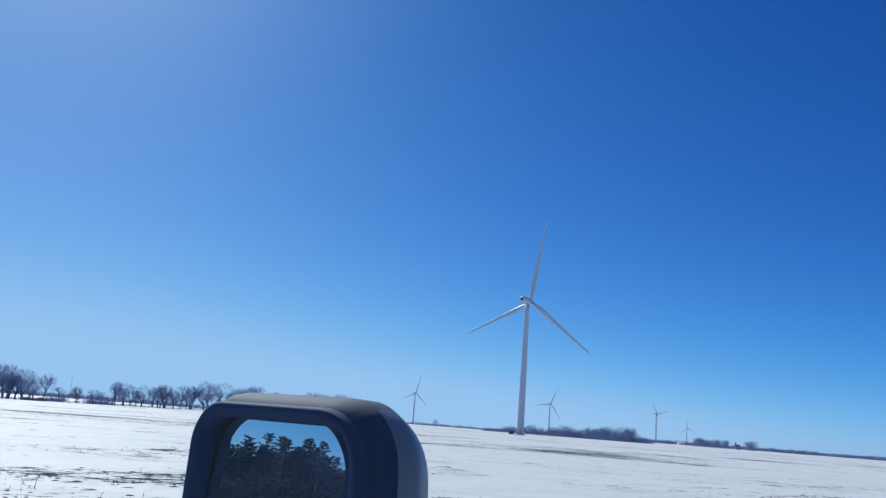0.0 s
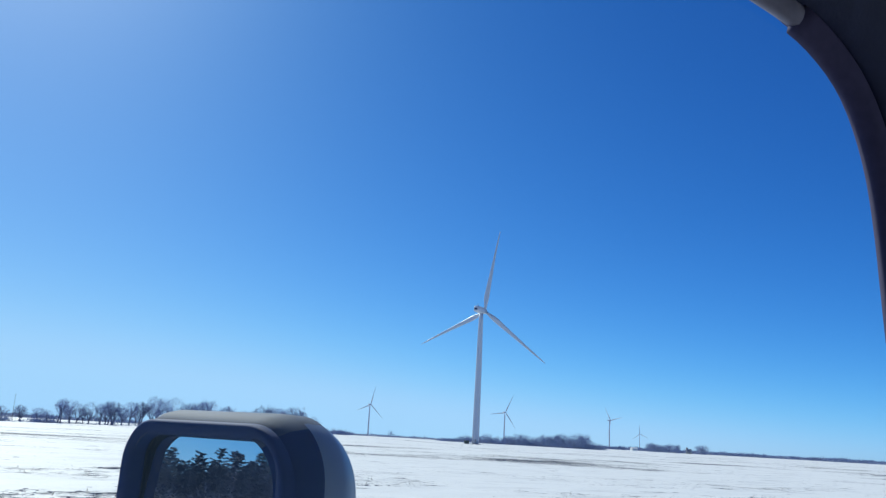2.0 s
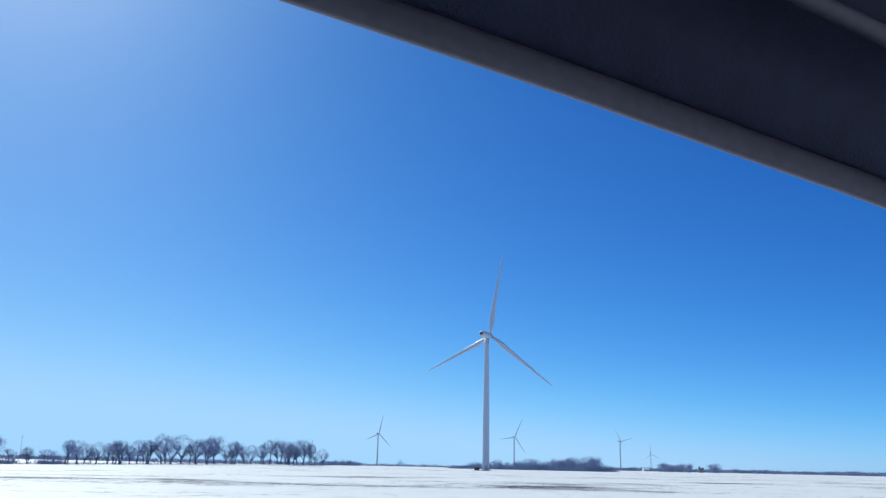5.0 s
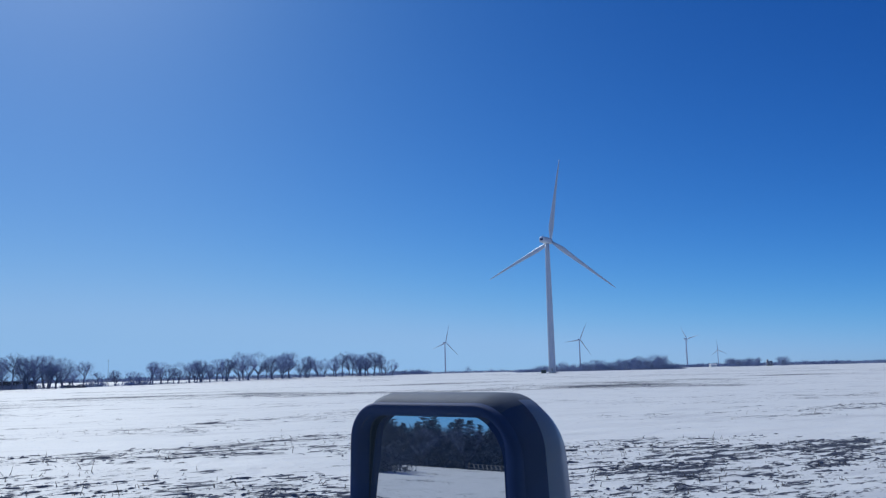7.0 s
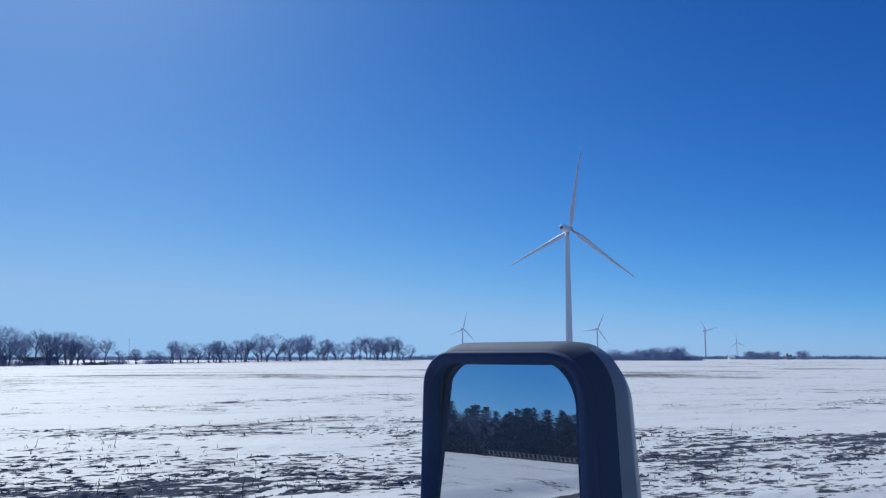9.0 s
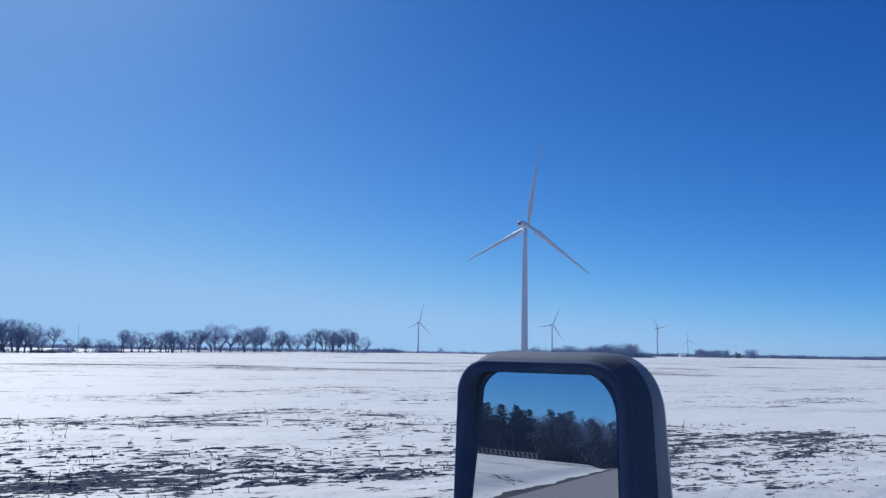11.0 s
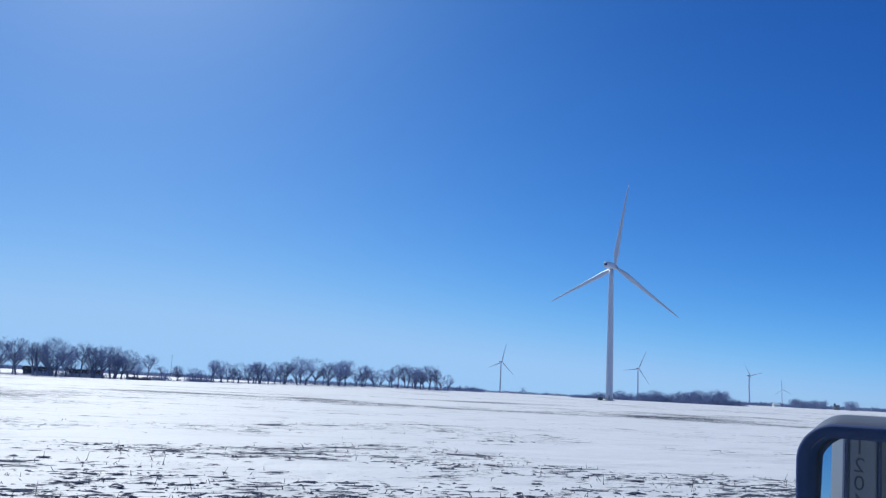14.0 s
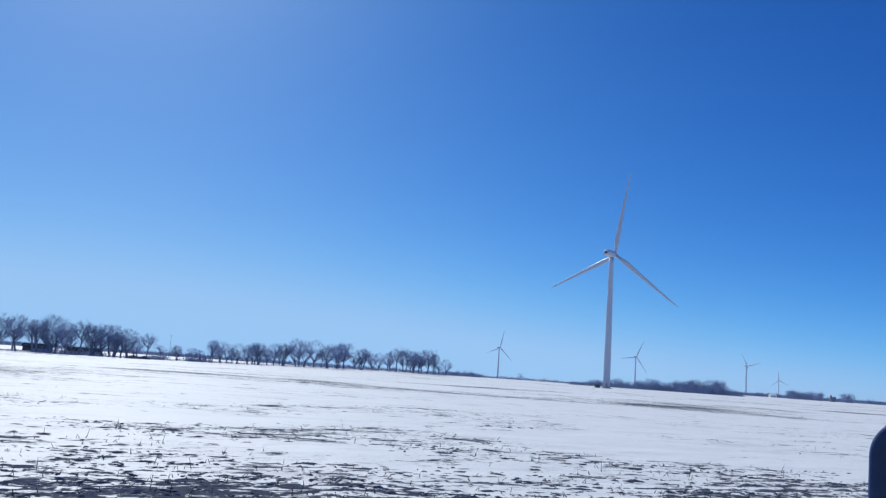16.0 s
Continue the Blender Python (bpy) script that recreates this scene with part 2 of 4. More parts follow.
    k.new(height, b.inputs["Height"])
    k.new(b.outputs["Normal"], p.inputs["Normal"])
    return m


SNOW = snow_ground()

# ---- building helpers ----
ROAD = pose(0, 0, 0, 0, 0, -60)  # the road's frame: y ahead along the road, x to its right side
rng = random.Random(7)


def mesh_of(name, verts, faces, material, smooth=False):
    me = bpy.data.meshes.new(name)
    me.from_pydata([tuple(v) for v in verts], [], faces)
    me.materials.append(material)
    if smooth:
        me.polygons.foreach_set("use_smooth", [True] * len(me.polygons))
    me.update()
    return me


def part(name, mesh, parent, label="", at=None):
    ob = new(name, mesh)
    ob.parent = parent
    if at is not None:
        ob.matrix_local = at
    return tagged(ob, label)


def thing(name, m, label, category, group="", kind=""):
    ob = new(name)
    ob.matrix_world = m
    ob.empty_display_size = 0.1
    return tagged(ob, label, category, group, kind)


def loft(rings, close_ends=True, close_first=True):
    """Rings of equal length to verts and quads."""
    n = len(rings[0])
    verts = [p for r in rings for p in r]
    faces = []
    for i in range(len(rings) - 1):
        for j in range(n):
            a, b = i * n + j, i * n + (j + 1) % n
            faces.append((a, b, b + n, a + n))
    if close_ends:
        if close_first:
            faces.append(tuple(range(n))[::-1])
        faces.append(tuple(range((len(rings) - 1) * n, len(rings) * n)))
    return verts, faces


def ring(radius, z, n=24, sx=1.0, sy=1.0, cx=0.0, cy=0.0):
    return [(cx + radius * sx * math.cos(2 * math.pi * i / n), cy + radius * sy * math.sin(2 * math.pi * i / n), z) for i in range(n)]


def box_mesh(name, lo, hi, material, bevel=0.01):
    bm = bmesh.new()
    bmesh.ops.create_cube(bm, size=1)
    for v in bm.verts:
        v.co = Vector([lo[i] + (v.co[i] + 0.5) * (hi[i] - lo[i]) for i in range(3)])
    if bevel:
        bmesh.ops.bevel(bm, geom=bm.edges[:], offset=bevel, segments=2, affect="EDGES")
    me = bpy.data.meshes.new(name)
    bm.to_mesh(me)
    bm.free()
    me.materials.append(material)
    return me


def tube(p0, p1, r0, r1, n, verts, faces):
    """A tapered tube from p0 to p1, added to verts and faces."""
    p0, p1 = Vector(p0), Vector(p1)
    d = (p1 - p0).normalized()
    a = d.orthogonal().normalized()
    b = d.cross(a)
    base = len(verts)
    for p, r in ((p0, r0), (p1, r1)):
        for i in range(n):
            w = 2 * math.pi * i / n
            verts.append(p + (a * math.cos(w) + b * math.sin(w)) * r)
    for i in range(n):
        j = (i + 1) % n
        faces.append((base + i, base + j, base + n + j, base + n + i))


# value noise on a grid, for the lie of the land and the thaw
_table = np.random.RandomState(11).rand(512, 512)


def lattice(x, y):
    xi, yi = np.floor(x).astype(int), np.floor(y).astype(int)
    fx, fy = x - xi, y - yi
    fx, fy = fx * fx * (3 - 2 * fx), fy * fy * (3 - 2 * fy)
    g = lambda i, j: _table[(xi + i) % 512, (yi + j) % 512]
    return (g(0, 0) * (1 - fx) + g(1, 0) * fx) * (1 - fy) + (g(0, 1) * (1 - fx) + g(1, 1) * fx) * fy


def fbm(x, y, octaves=4):
    total, amp, norm = 0.0, 1.0, 0.0
    for o in range(octaves):
        total = total + amp * lattice(x * 2 ** o + 17.3 * o, y * 2 ** o + 9.1 * o)
        norm += amp
        amp *= 0.55
    return total / norm


def thaw_at(x, y):
    """How far the snow has gone, 0 to 1, in the road's frame; the tilled strip along the road has thawed most."""
    aside = -x
    far = np.clip((aside - 28.0) / 40.0, 0, 1)
    near_lie = fbm(x / 5.5 + 3.0, y / 8.5 + 8.0, 4)
    far_lie = fbm(x / 15.0 + 31.0, y / 19.0 + 5.0, 5)
    lie = near_lie * (1 - far) + far_lie * far
    strip = np.exp(-((aside - 16.0) / 4.0) ** 2) * 0.024
    ahead = np.clip((y - 6.5) / 8.0, 0, 1) * np.exp(-((aside - 12.5) / 4.5) ** 2) * 0.19
    clean = -0.12 * np.exp(-((aside - 27.5) / 8.0) ** 2)
    edge = 11.8 - 2.6 * np.clip((y - 5.0) / 6.0, 0, 1)
    verge = np.where(aside < edge, np.where(y > -6.0, -0.5, -0.08), 0.0)
    east, north = 0.5 * x + 0.8660254 * y, 0.5 * y - 0.8660254 * x
    tilled = 0.11 * np.exp(-((east - 9.0) / 7.0) ** 2 - ((north - 135.0) / 40.0) ** 2) + 0.13 * np.exp(-((east - 19.0) / 6.0) ** 2 - ((north - 113.0) / 15.0) ** 2) + 0.13 * np.exp(-((east + 50.0) / 24.0) ** 2 - ((north - 98.0) / 8.0) ** 2)
    return np.clip(0.46 + tilled + (lie - 0.5) * 1.1 + strip + ahead + clean + verge + 0.04 * far - 0.10 * np.clip((aside - 120.0) / 200.0, 0, 1), 0, 1)


def land_height(x, y):
    """Road bed, ditch and field, in the road's frame."""
    out = np.where(x < 0, -x - 5.9, x - 3.4)  # metres beyond the road's edge
    z = np.full_like(x, -0.07)
    z = np.where(out > 0, -0.07 - 0.40 * np.sin(np.clip(out / 5.5, 0, 1) * np.pi) ** 2, z)
    field = np.clip((out - 5.0) / 12.0, 0, 1)
    far = np.clip(out / 60.0, 0, 1)
    z = z + field * (0.07 + (fbm(x / 9.0, y / 16.0, 3) - 0.5) * 0.12 + (fbm(x / 1.1, y / 3.4, 3) - 0.5) * 0.11)
    z = z + far * (fbm(x / 90.0, y / 120.0, 2) - 0.5) * 0.5
    east, north = 0.5 * x + 0.8660254 * y, 0.5 * y - 0.8660254 * x
    z = z + 1.7 * np.exp(-((east + 85.0) / 62.0) ** 2 - ((north - 330.0) / 70.0) ** 2)  # a low swell under the end of the tree row
    furrows = np.clip(1.6 - out / 22.0, 0, 1) * np.clip((out - 5.5) / 2.0, 0, 1)
    z = z + furrows * 0.018 * np.sin(2 * np.pi * (x + 0.5 * fbm(x / 6.0, y / 9.0, 2)) / 0.76)
    bare = thaw_at(x, y)
    z = z + field * np.clip(bare - 0.5, 0, 1) * 0.16 * (fbm(x / 0.35, y / 0.6, 2) - 0.35)
    return z


def lie_of(east, north):
    """The ground's height at a spot of the world."""
    x, y = 0.5 * east - 0.8660254 * north, 0.8660254 * east + 0.5 * north
    return float(land_height(np.array([x]), np.array([y]))[0])


# ---- ground ----


def graded(start, step, growth, end):
    out, v = [], start
    while abs(v) < abs(end):
        out.append(v)
        v += step
        step *= growth
    return out


def build_ground():
    left = graded(-9.0, -0.13, 1.022, -4200)
    mid = [-8.4, -7.8, -7.2, -6.6, -6.4, -6.1, -5.9, -5.6, -3, 0, 2, 3.4, 4.0, 5, 6, 7, 8, 9, 11]
    right = graded(14.0, 4.0, 1.25, 4200)
    xs = np.array(sorted(left + mid + right))
    ahead = graded(26.0, 0.17, 1.024, 4200)
    back = graded(-4.0, -0.17, 1.03, -4200)
    ys = np.array(sorted(back + list(np.arange(-3.85, 26.0, 0.17)) + ahead))
    gx, gy = np.meshgrid(xs, ys, indexing="ij")
    gz = land_height(gx, gy)
    nx, ny = len(xs), len(ys)
    co = np.stack([gx, gy, gz], -1).reshape(-1, 3)
    i, j = np.meshgrid(np.arange(nx - 1), np.arange(ny - 1), indexing="ij")
    a = (i * ny + j).ravel()
    quads = np.stack([a, a + ny, a + ny + 1, a + 1], -1)
    me = bpy.data.meshes.new("ground")
    me.vertices.add(len(co))
    me.vertices.foreach_set("co", co.ravel())
    me.loops.add(quads.size)
    me.loops.foreach_set("vertex_index", quads.ravel())
    me.polygons.add(len(quads))
    me.polygons.foreach_set("loop_start", np.arange(len(quads)) * 4)
    me.polygons.foreach_set("use_smooth", np.ones(len(quads), bool))
    me.update(calc_edges=True)
    me.attributes.new("thaw", "FLOAT", "POINT").data.foreach_set("value", thaw_at(gx, gy).ravel().astype(np.float32))
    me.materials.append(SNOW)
    ob = new("ground", me)
    ob.matrix_world = ROAD
    tagged(ob, "snow-covered tilled field with bare soil showing through", "field", kind="structure")


build_ground()


def build_road():
    ys = [-900 + 20 * i for i in range(91)]
    verts, faces = [], []
    prof = [(-5.85, -0.16), (-5.8, -0.012), (-5.6, 0.0), (-0.6, 0.035), (3.1, 0.0), (3.3, -0.012), (3.35, -0.16)]
    for y in ys:
        verts += [(x, y, z) for x, z in prof]
    n = len(prof)
    for i in range(len(ys) - 1):
        for j in range(n - 1):
            a = i * n + j
            faces.append((a, a + 1, a + n + 1, a + n))
    ob = new("road", mesh_of("road", verts, faces, ASPHALT))
    ob.matrix_world = ROAD
    tagged(ob, "dry salt-greyed asphalt country road", "road", kind="structure")
    for side, x0, x1, z0, z1 in (("left", -6.75, -5.8, -0.135, -0.02), ("right", 3.3, 4.1, -0.02, -0.135)):
        v, f = [], []
        for i in range(841):
            y = -420 + i
            w = 0.16 * math.sin(i * 0.23) + 0.10 * math.sin(i * 0.61) + 0.06 * math.sin(i * 1.7)
            a_, b_ = (x0 + w, x1) if side == "left" else (x0, x1 + w)
            v += [(a_, y, z0), ((a_ + b_) / 2, y, (z0 + z1) / 2 + 0.03), (b_, y, z1)]
            if i:
                k = 3 * i
                f += [(k - 3, k - 2, k + 1, k), (k - 2, k - 1, k + 2, k + 1)]
        verge = new("road_shoulder", mesh_of("road_shoulder", v, f, GRAVEL))
        verge.matrix_world = ROAD
        tagged(verge, "strip of wet dark gravel along the road", "road shoulder", kind="structure")


build_road()

# ---- the wind turbines ----
HUB = 80.0


def turbine_meshes():
    prof = [(2.15, 0), (2.1, 4), (1.95, 25), (1.7, 50), (1.35, 74), (1.3, 78.2)]
    v, f = loft([ring(r, z, 28) for r, z in prof])
    tower = mesh_of("tower", v, f, TURBINE, True)
    # nacelle along local y, rotor end at +y
    rings = []
    for y, w, h, dz in ((-6.6, 1.2, 1.2, 0.1), (-6.3, 1.65, 1.75, 0.05), (-2, 1.85, 1.95, 0), (1.6, 1.8, 1.9, 0), (2.9, 1.45, 1.5, 0), (3.2, 1.2, 1.2, 0)):
        pts = []
        for i in range(20):
            a = 2 * math.pi * i / 20
            c, s = math.cos(a), math.sin(a)
            e = 0.55
            pts.append((w * abs(c) ** e * (1 if c > 0 else -1), y, dz + h * abs(s) ** e * (1 if s > 0 else -1)))
        rings.append(pts)
    v, f = loft(rings)
    nacelle = mesh_of("nacelle", v, f, TURBINE, True)
    v, f = loft([[(r * math.cos(2 * math.pi * i / 18), y, r * math.sin(2 * math.pi * i / 18)) for i in range(18)]
                 for y, r in ((3.2, 1.25), (4.0, 1.5), (5.0, 1.45), (5.8, 1.0), (6.2, 0.35))])
    hub = mesh_of("hub", v, f, TURBINE, True)
    rings = []
    for s, chord, thick, twist in ((1.2, 1.5, 1.5, 0), (3, 1.7, 1.5, 5), (7, 2.9, 1.05, 12), (10, 3.3, 0.85, 11), (18, 2.6, 0.55, 7),
                                   (28, 1.9, 0.36, 3), (39, 1.25, 0.22, 1), (48, 0.75, 0.12, 0), (51.5, 0.25, 0.05, 0)):
        pts = []
        for i in range(14):
            a = 2 * math.pi * i / 14
            x = chord * (0.5 * math.cos(a) - 0.15)
            y = thick * 0.5 * math.sin(a) * (1 + 0.35 * math.cos(a))
            tw = radians(twist)
            pts.append((x * math.cos(tw) - y * math.sin(tw), 4.6 + x * math.sin(tw) + y * math.cos(tw) + 0.0009 * s * s, s))
        rings.append(pts)
    v, f = loft(rings)
    blade = mesh_of("blade", v, f, TURBINE, True)
    v, f = loft([[(r * math.cos(2 * math.pi * i / 18), y, r * math.sin(2 * math.pi * i / 18)) for i in range(18)] for y, r in ((3.08, 1.26), (3.1, 1.32), (3.28, 1.32), (3.3, 1.2))])
    collar = mesh_of("collar", v, f, CAB_PLASTIC, True)
    vent = box_mesh("vent", (-1.0, -6.66, -0.5), (1.0, -6.5, 0.7), CAB_PLASTIC, 0.05)
    v, f = loft([ring(0.22, 1.9, 10, cy=-5.4), ring(0.22, 2.35, 10, cy=-5.4), ring(0.1, 2.5, 10, cy=-5.4)])
    beacon = mesh_of("beacon", v, f, SHED_WHITE, True)
    v, f = [], []
    tube((0.5, -4.6, 1.8), (0.5, -4.6, 3.4), 0.06, 0.05, 6, v, f)
    tube((0.1, -4.6, 3.3), (0.9, -4.6, 3.3), 0.05, 0.05, 6, v, f)
    mast = mesh_of("wind_mast", v, f, SHED_ROOF)
    return tower, nacelle, hub, blade, collar, vent, beacon, mast


T_MESH = turbine_meshes()
foundation_mesh = mesh_of("foundation", *loft([ring(3.4, -0.6, 28), ring(3.4, 0.18, 28), ring(3.1, 0.26, 28), ring(2.2, 0.26, 28)]), SHED_ROOF)
door_mesh = box_mesh("tower_door", (-0.5, -2.22, 0.8), (0.5, -2.0, 3.0), SHED_ROOF, 0.03)


def turbine(x, y, phase, label, yaw=-30.0):
    base = thing("wind_turbine", pose(x, y, 0.0), label, "wind turbine", "wind turbines")
    tower, nacelle, hub, blade, collar, vent, beacon, mast = T_MESH
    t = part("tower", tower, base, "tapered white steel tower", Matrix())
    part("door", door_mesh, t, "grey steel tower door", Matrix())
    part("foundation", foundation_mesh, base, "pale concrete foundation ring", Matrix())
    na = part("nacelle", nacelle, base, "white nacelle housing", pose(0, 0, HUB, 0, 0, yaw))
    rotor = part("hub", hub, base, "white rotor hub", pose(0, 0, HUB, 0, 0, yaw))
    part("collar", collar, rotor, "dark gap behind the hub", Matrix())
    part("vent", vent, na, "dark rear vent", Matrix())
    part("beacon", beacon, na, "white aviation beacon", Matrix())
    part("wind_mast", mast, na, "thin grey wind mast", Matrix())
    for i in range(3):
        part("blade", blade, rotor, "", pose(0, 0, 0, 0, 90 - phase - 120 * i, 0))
    return base


def place(dx, dist):
    """A spot on the plain: dx is the sideways offset over the distance, in thousandths, from the line to the large turbine."""
    a = math.atan(dx / 1000.0)
    return dist * math.sin(a), dist * math.cos(a)


turbine(0, 504, 82, "large white three-bladed wind turbine standing in the snow field")
for dx, d, ph, yaw in ((-127.6, 2260, 78, -30), (32.8, 2300, 66, -32), (155.5, 2520, 130, -62), (190.3, 4500, 95, -30)):
    turbine(*place(dx, d), ph, "distant white three-bladed wind turbine on the horizon", yaw)

tb = thing("transformer_box", pose(-5.2, 502, 0, 0, 0, 20), "dark green transformer box beside the turbine base", "transformer box")
part("cabinet", box_mesh("cabinet", (-1.3, -1.0, 0.0), (1.3, 1.0, 1.75), BOX_GREEN, 0.05), tb)
part("lid", box_mesh("lid", (-1.4, -1.1, 1.75), (1.4, 1.1, 1.9), BOX_GREEN, 0.04), tb)
part("pad", box_mesh("pad", (-1.7, -1.4, -0.4), (1.7, 1.4, 0.05), SHED_ROOF, 0.03), tb, "pale concrete pad")

# ---- bare trees ----


def bare_tree(seed, height, spread=1.0):
    """Trunk and twig meshes of a leafless tree: limbs that fork low and rise into an open, uneven crown."""
    r = random.Random(seed)
    tv, tf, cv, cf = [], [], [], []

    def bough(p, d, length, r0, r1, n, steps, v, f, wob, lift):
        pts = [p]
        for s in range(steps):
            d = (d + Vector((r.uniform(-1, 1), r.uniform(-1, 1), r.uniform(-0.6, 0.6) + lift)) * wob).normalized()
            q = pts[-1] + d * (length / steps)
            tube(pts[-1], q, r0 + (r1 - r0) * s / steps, r0 + (r1 - r0) * (s + 1) / steps, n, v, f)
            pts.append(q)
        return pts, d

    def along(pts, t):
        t *= len(pts) - 1
        i = min(int(t), len(pts) - 2)
        return pts[i].lerp(pts[i + 1], t - i)

    def aside(d, amount):
        o = Vector((r.uniform(-1, 1), r.uniform(-1, 1), r.uniform(-0.35, 0.55))).normalized()
        return (d + o * amount).normalized()

    for stem in range(r.choice((1, 1, 2, 2, 3))):
        root = Vector((r.uniform(-0.6, 0.6) * (stem > 0), r.uniform(-0.6, 0.6) * (stem > 0), -0.3))
        lean = Vector((r.uniform(-0.14, 0.14), r.uniform(-0.14, 0.14), 1)).normalized()
        leader = r.random() < 0.75
        pts, d = bough(root, lean, height * (r.uniform(0.5, 0.66) if leader else r.uniform(0.26, 0.40)), 0.30, 0.10 if leader else 0.21, 6, 5, tv, tf, 0.13, 0.1)
        for limb in range(r.randint(7, 9) if leader else r.randint(4, 6)):
            start = along(pts, r.uniform(0.30, 1.0) if leader else r.uniform(0.45, 1.0))
            w = aside(d, (1.05 if leader else 0.9) * spread)
            lp, ld = bough(start, w, height * (r.uniform(0.28, 0.48) if leader else r.uniform(0.36, 0.62)), 0.13 if leader else 0.17, 0.045, 5, 5, tv, tf, 0.15, 0.42)
            for b2 in range(r.randint(5, 6) if leader else r.randint(7, 9)):
                q = along(lp, r.uniform(0.15, 1.0))
                sp_, sd = bough(q, aside(ld, 0.78 * spread), height * r.uniform(0.14, 0.29), 0.050, 0.020, 3, 3, cv, cf, 0.18, 0.28)
                for b3 in range(r.randint(6, 8)):
                    q3 = along(sp_, r.uniform(0.15, 1.0))
                    t3, d3 = bough(q3, aside(sd, 0.8), height * r.uniform(0.06, 0.13), 0.018, 0.010, 3, 2, cv, cf, 0.22, 0.2)
                    for b4 in range(2):
                        bough(along(t3, r.uniform(0.3, 1.0)), aside(d3, 1.0), height * r.uniform(0.03, 0.07), 0.013, 0.008, 3, 1, cv, cf, 0.3, 0.05)
    # fine outer twigs that round the crown off
    for _ in range(420):
        d = Vector((r.gauss(0, 1), r.gauss(0, 1), r.gauss(0.35, 0.8))).normalized()
        k = r.uniform(0.62, 0.98)
        p = Vector((d.x * height * 0.31 * spread * k, d.y * height * 0.31 * spread * k, height * 0.64 + d.z * height * 0.33 * k))
        bough(p, aside(d, 0.6), height * r.uniform(0.05, 0.11), 0.020, 0.010, 3, 2, cv, cf, 0.3, 0.1)
    # the crown keeps to an uneven rounded form
    mid, half, wide = height * 0.64, height * 0.36, height * 0.37 * spread
    for pts in (tv, cv):
        for i, p in enumerate(pts):
            e = math.sqrt((p.x / wide) ** 2 + (p.y / wide) ** 2 + ((p.z - mid) / half) ** 2)
            if e > 1 and p.z > mid * 0.7:
                g = (1 + (e - 1) * 0.6) / e
                pts[i] = Vector((p.x * g, p.y * g, mid + (p.z - mid) * g))
    top = max(p.z for p in cv)
    k = height / top
    tv, cv = [p * k for p in tv], [p * k for p in cv]
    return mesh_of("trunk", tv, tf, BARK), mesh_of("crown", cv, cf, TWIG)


TREES = [bare_tree(s, 10.0, sp) for s, sp in ((1, 0.9), (2, 1.0), (3, 1.1), (5, 0.95), (8, 1.05), (13, 0.85))]


def tree_at(x, y, h, k, label, group):
    trunk, crown = TREES[k % len(TREES)]
    base = thing("bare_tree", pose(x, y, lie_of(x, y), 0, 0, rng.uniform(0, 360)) @ Matrix.Diagonal((h / 10 * rng.uniform(0.95, 1.25), h / 10 * rng.uniform(0.95, 1.25), h / 10, 1)), label, "tree", group)
    part("trunk", trunk, base, "blue-grey trunk and limbs with haze in their colour", Matrix())
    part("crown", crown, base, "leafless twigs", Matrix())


# along the row from its near end: bearing in thousandths, height
ROW = ((-193, 6.6), (-207, 8.6), (-216, 9.8), (-226, 7.6), (-234, 8.8), (-243, 9.8), (-255, 9.8), (-263, 7.6), (-278, 7.2), (-285, 6.6),
       (-298, 8.4), (-309, 5.4), (-322, 10.2), (-331, 9.2), (-343, 9.2), (-352, 6.4), (-362, 10.2), (-375, 9.8), (-386, 10.4), (-402, 8.4),
       (-416, 8.2), (-424, 5.8), (-437, 8.0), (-442, 7.8), (-451, 7.6), (-465, 7.2), (-481, 6.8), (-488, 7.6), (-501, 8.0), (-517, 4.2),
       (-528, 4.8), (-550, 5.2), (-575, 5.0), (-594, 8.6), (-608, 6.8), (-621, 9.4), (-631, 9.0), (-640, 8.2), (-647, 10.4), (-658, 10.2),
       (-674, 9.4), (-693, 11.0), (-704, 8.4), (-715, 9.4), (-730, 11.2), (-738, 11.6), (-762, 9.8), (-790, 10.6), (-815, 9.2), (-838, 10.8),
       (-868, 10.4), (-905, 10.0), (-950, 10.4), (-1000, 9.6), (-1060, 10.8))
for i, (dx, h) in enumerate(ROW):
    d = 326 + 3 * math.sin(i * 1.7) + 0.118 * max(dx + 190, -560)
    x, y = place(dx, d)
    tree_at(x, y, h, i * 5 + i // 3, "small bare roadside tree at a gap in the row" if h < 6 else "leafless deciduous tree in a field row", "tree row across the field")
    if h > 6.5 and dx > -1000 and i % 5 not in (1, 3):
        x, y = place(dx - 5 + rng.uniform(-4, 4), d + rng.uniform(3, 10))
        tree_at(x, y, h * rng.uniform(0.75, 0.95), i * 3 + 1, "leafless deciduous tree in a field row", "tree row across the field")


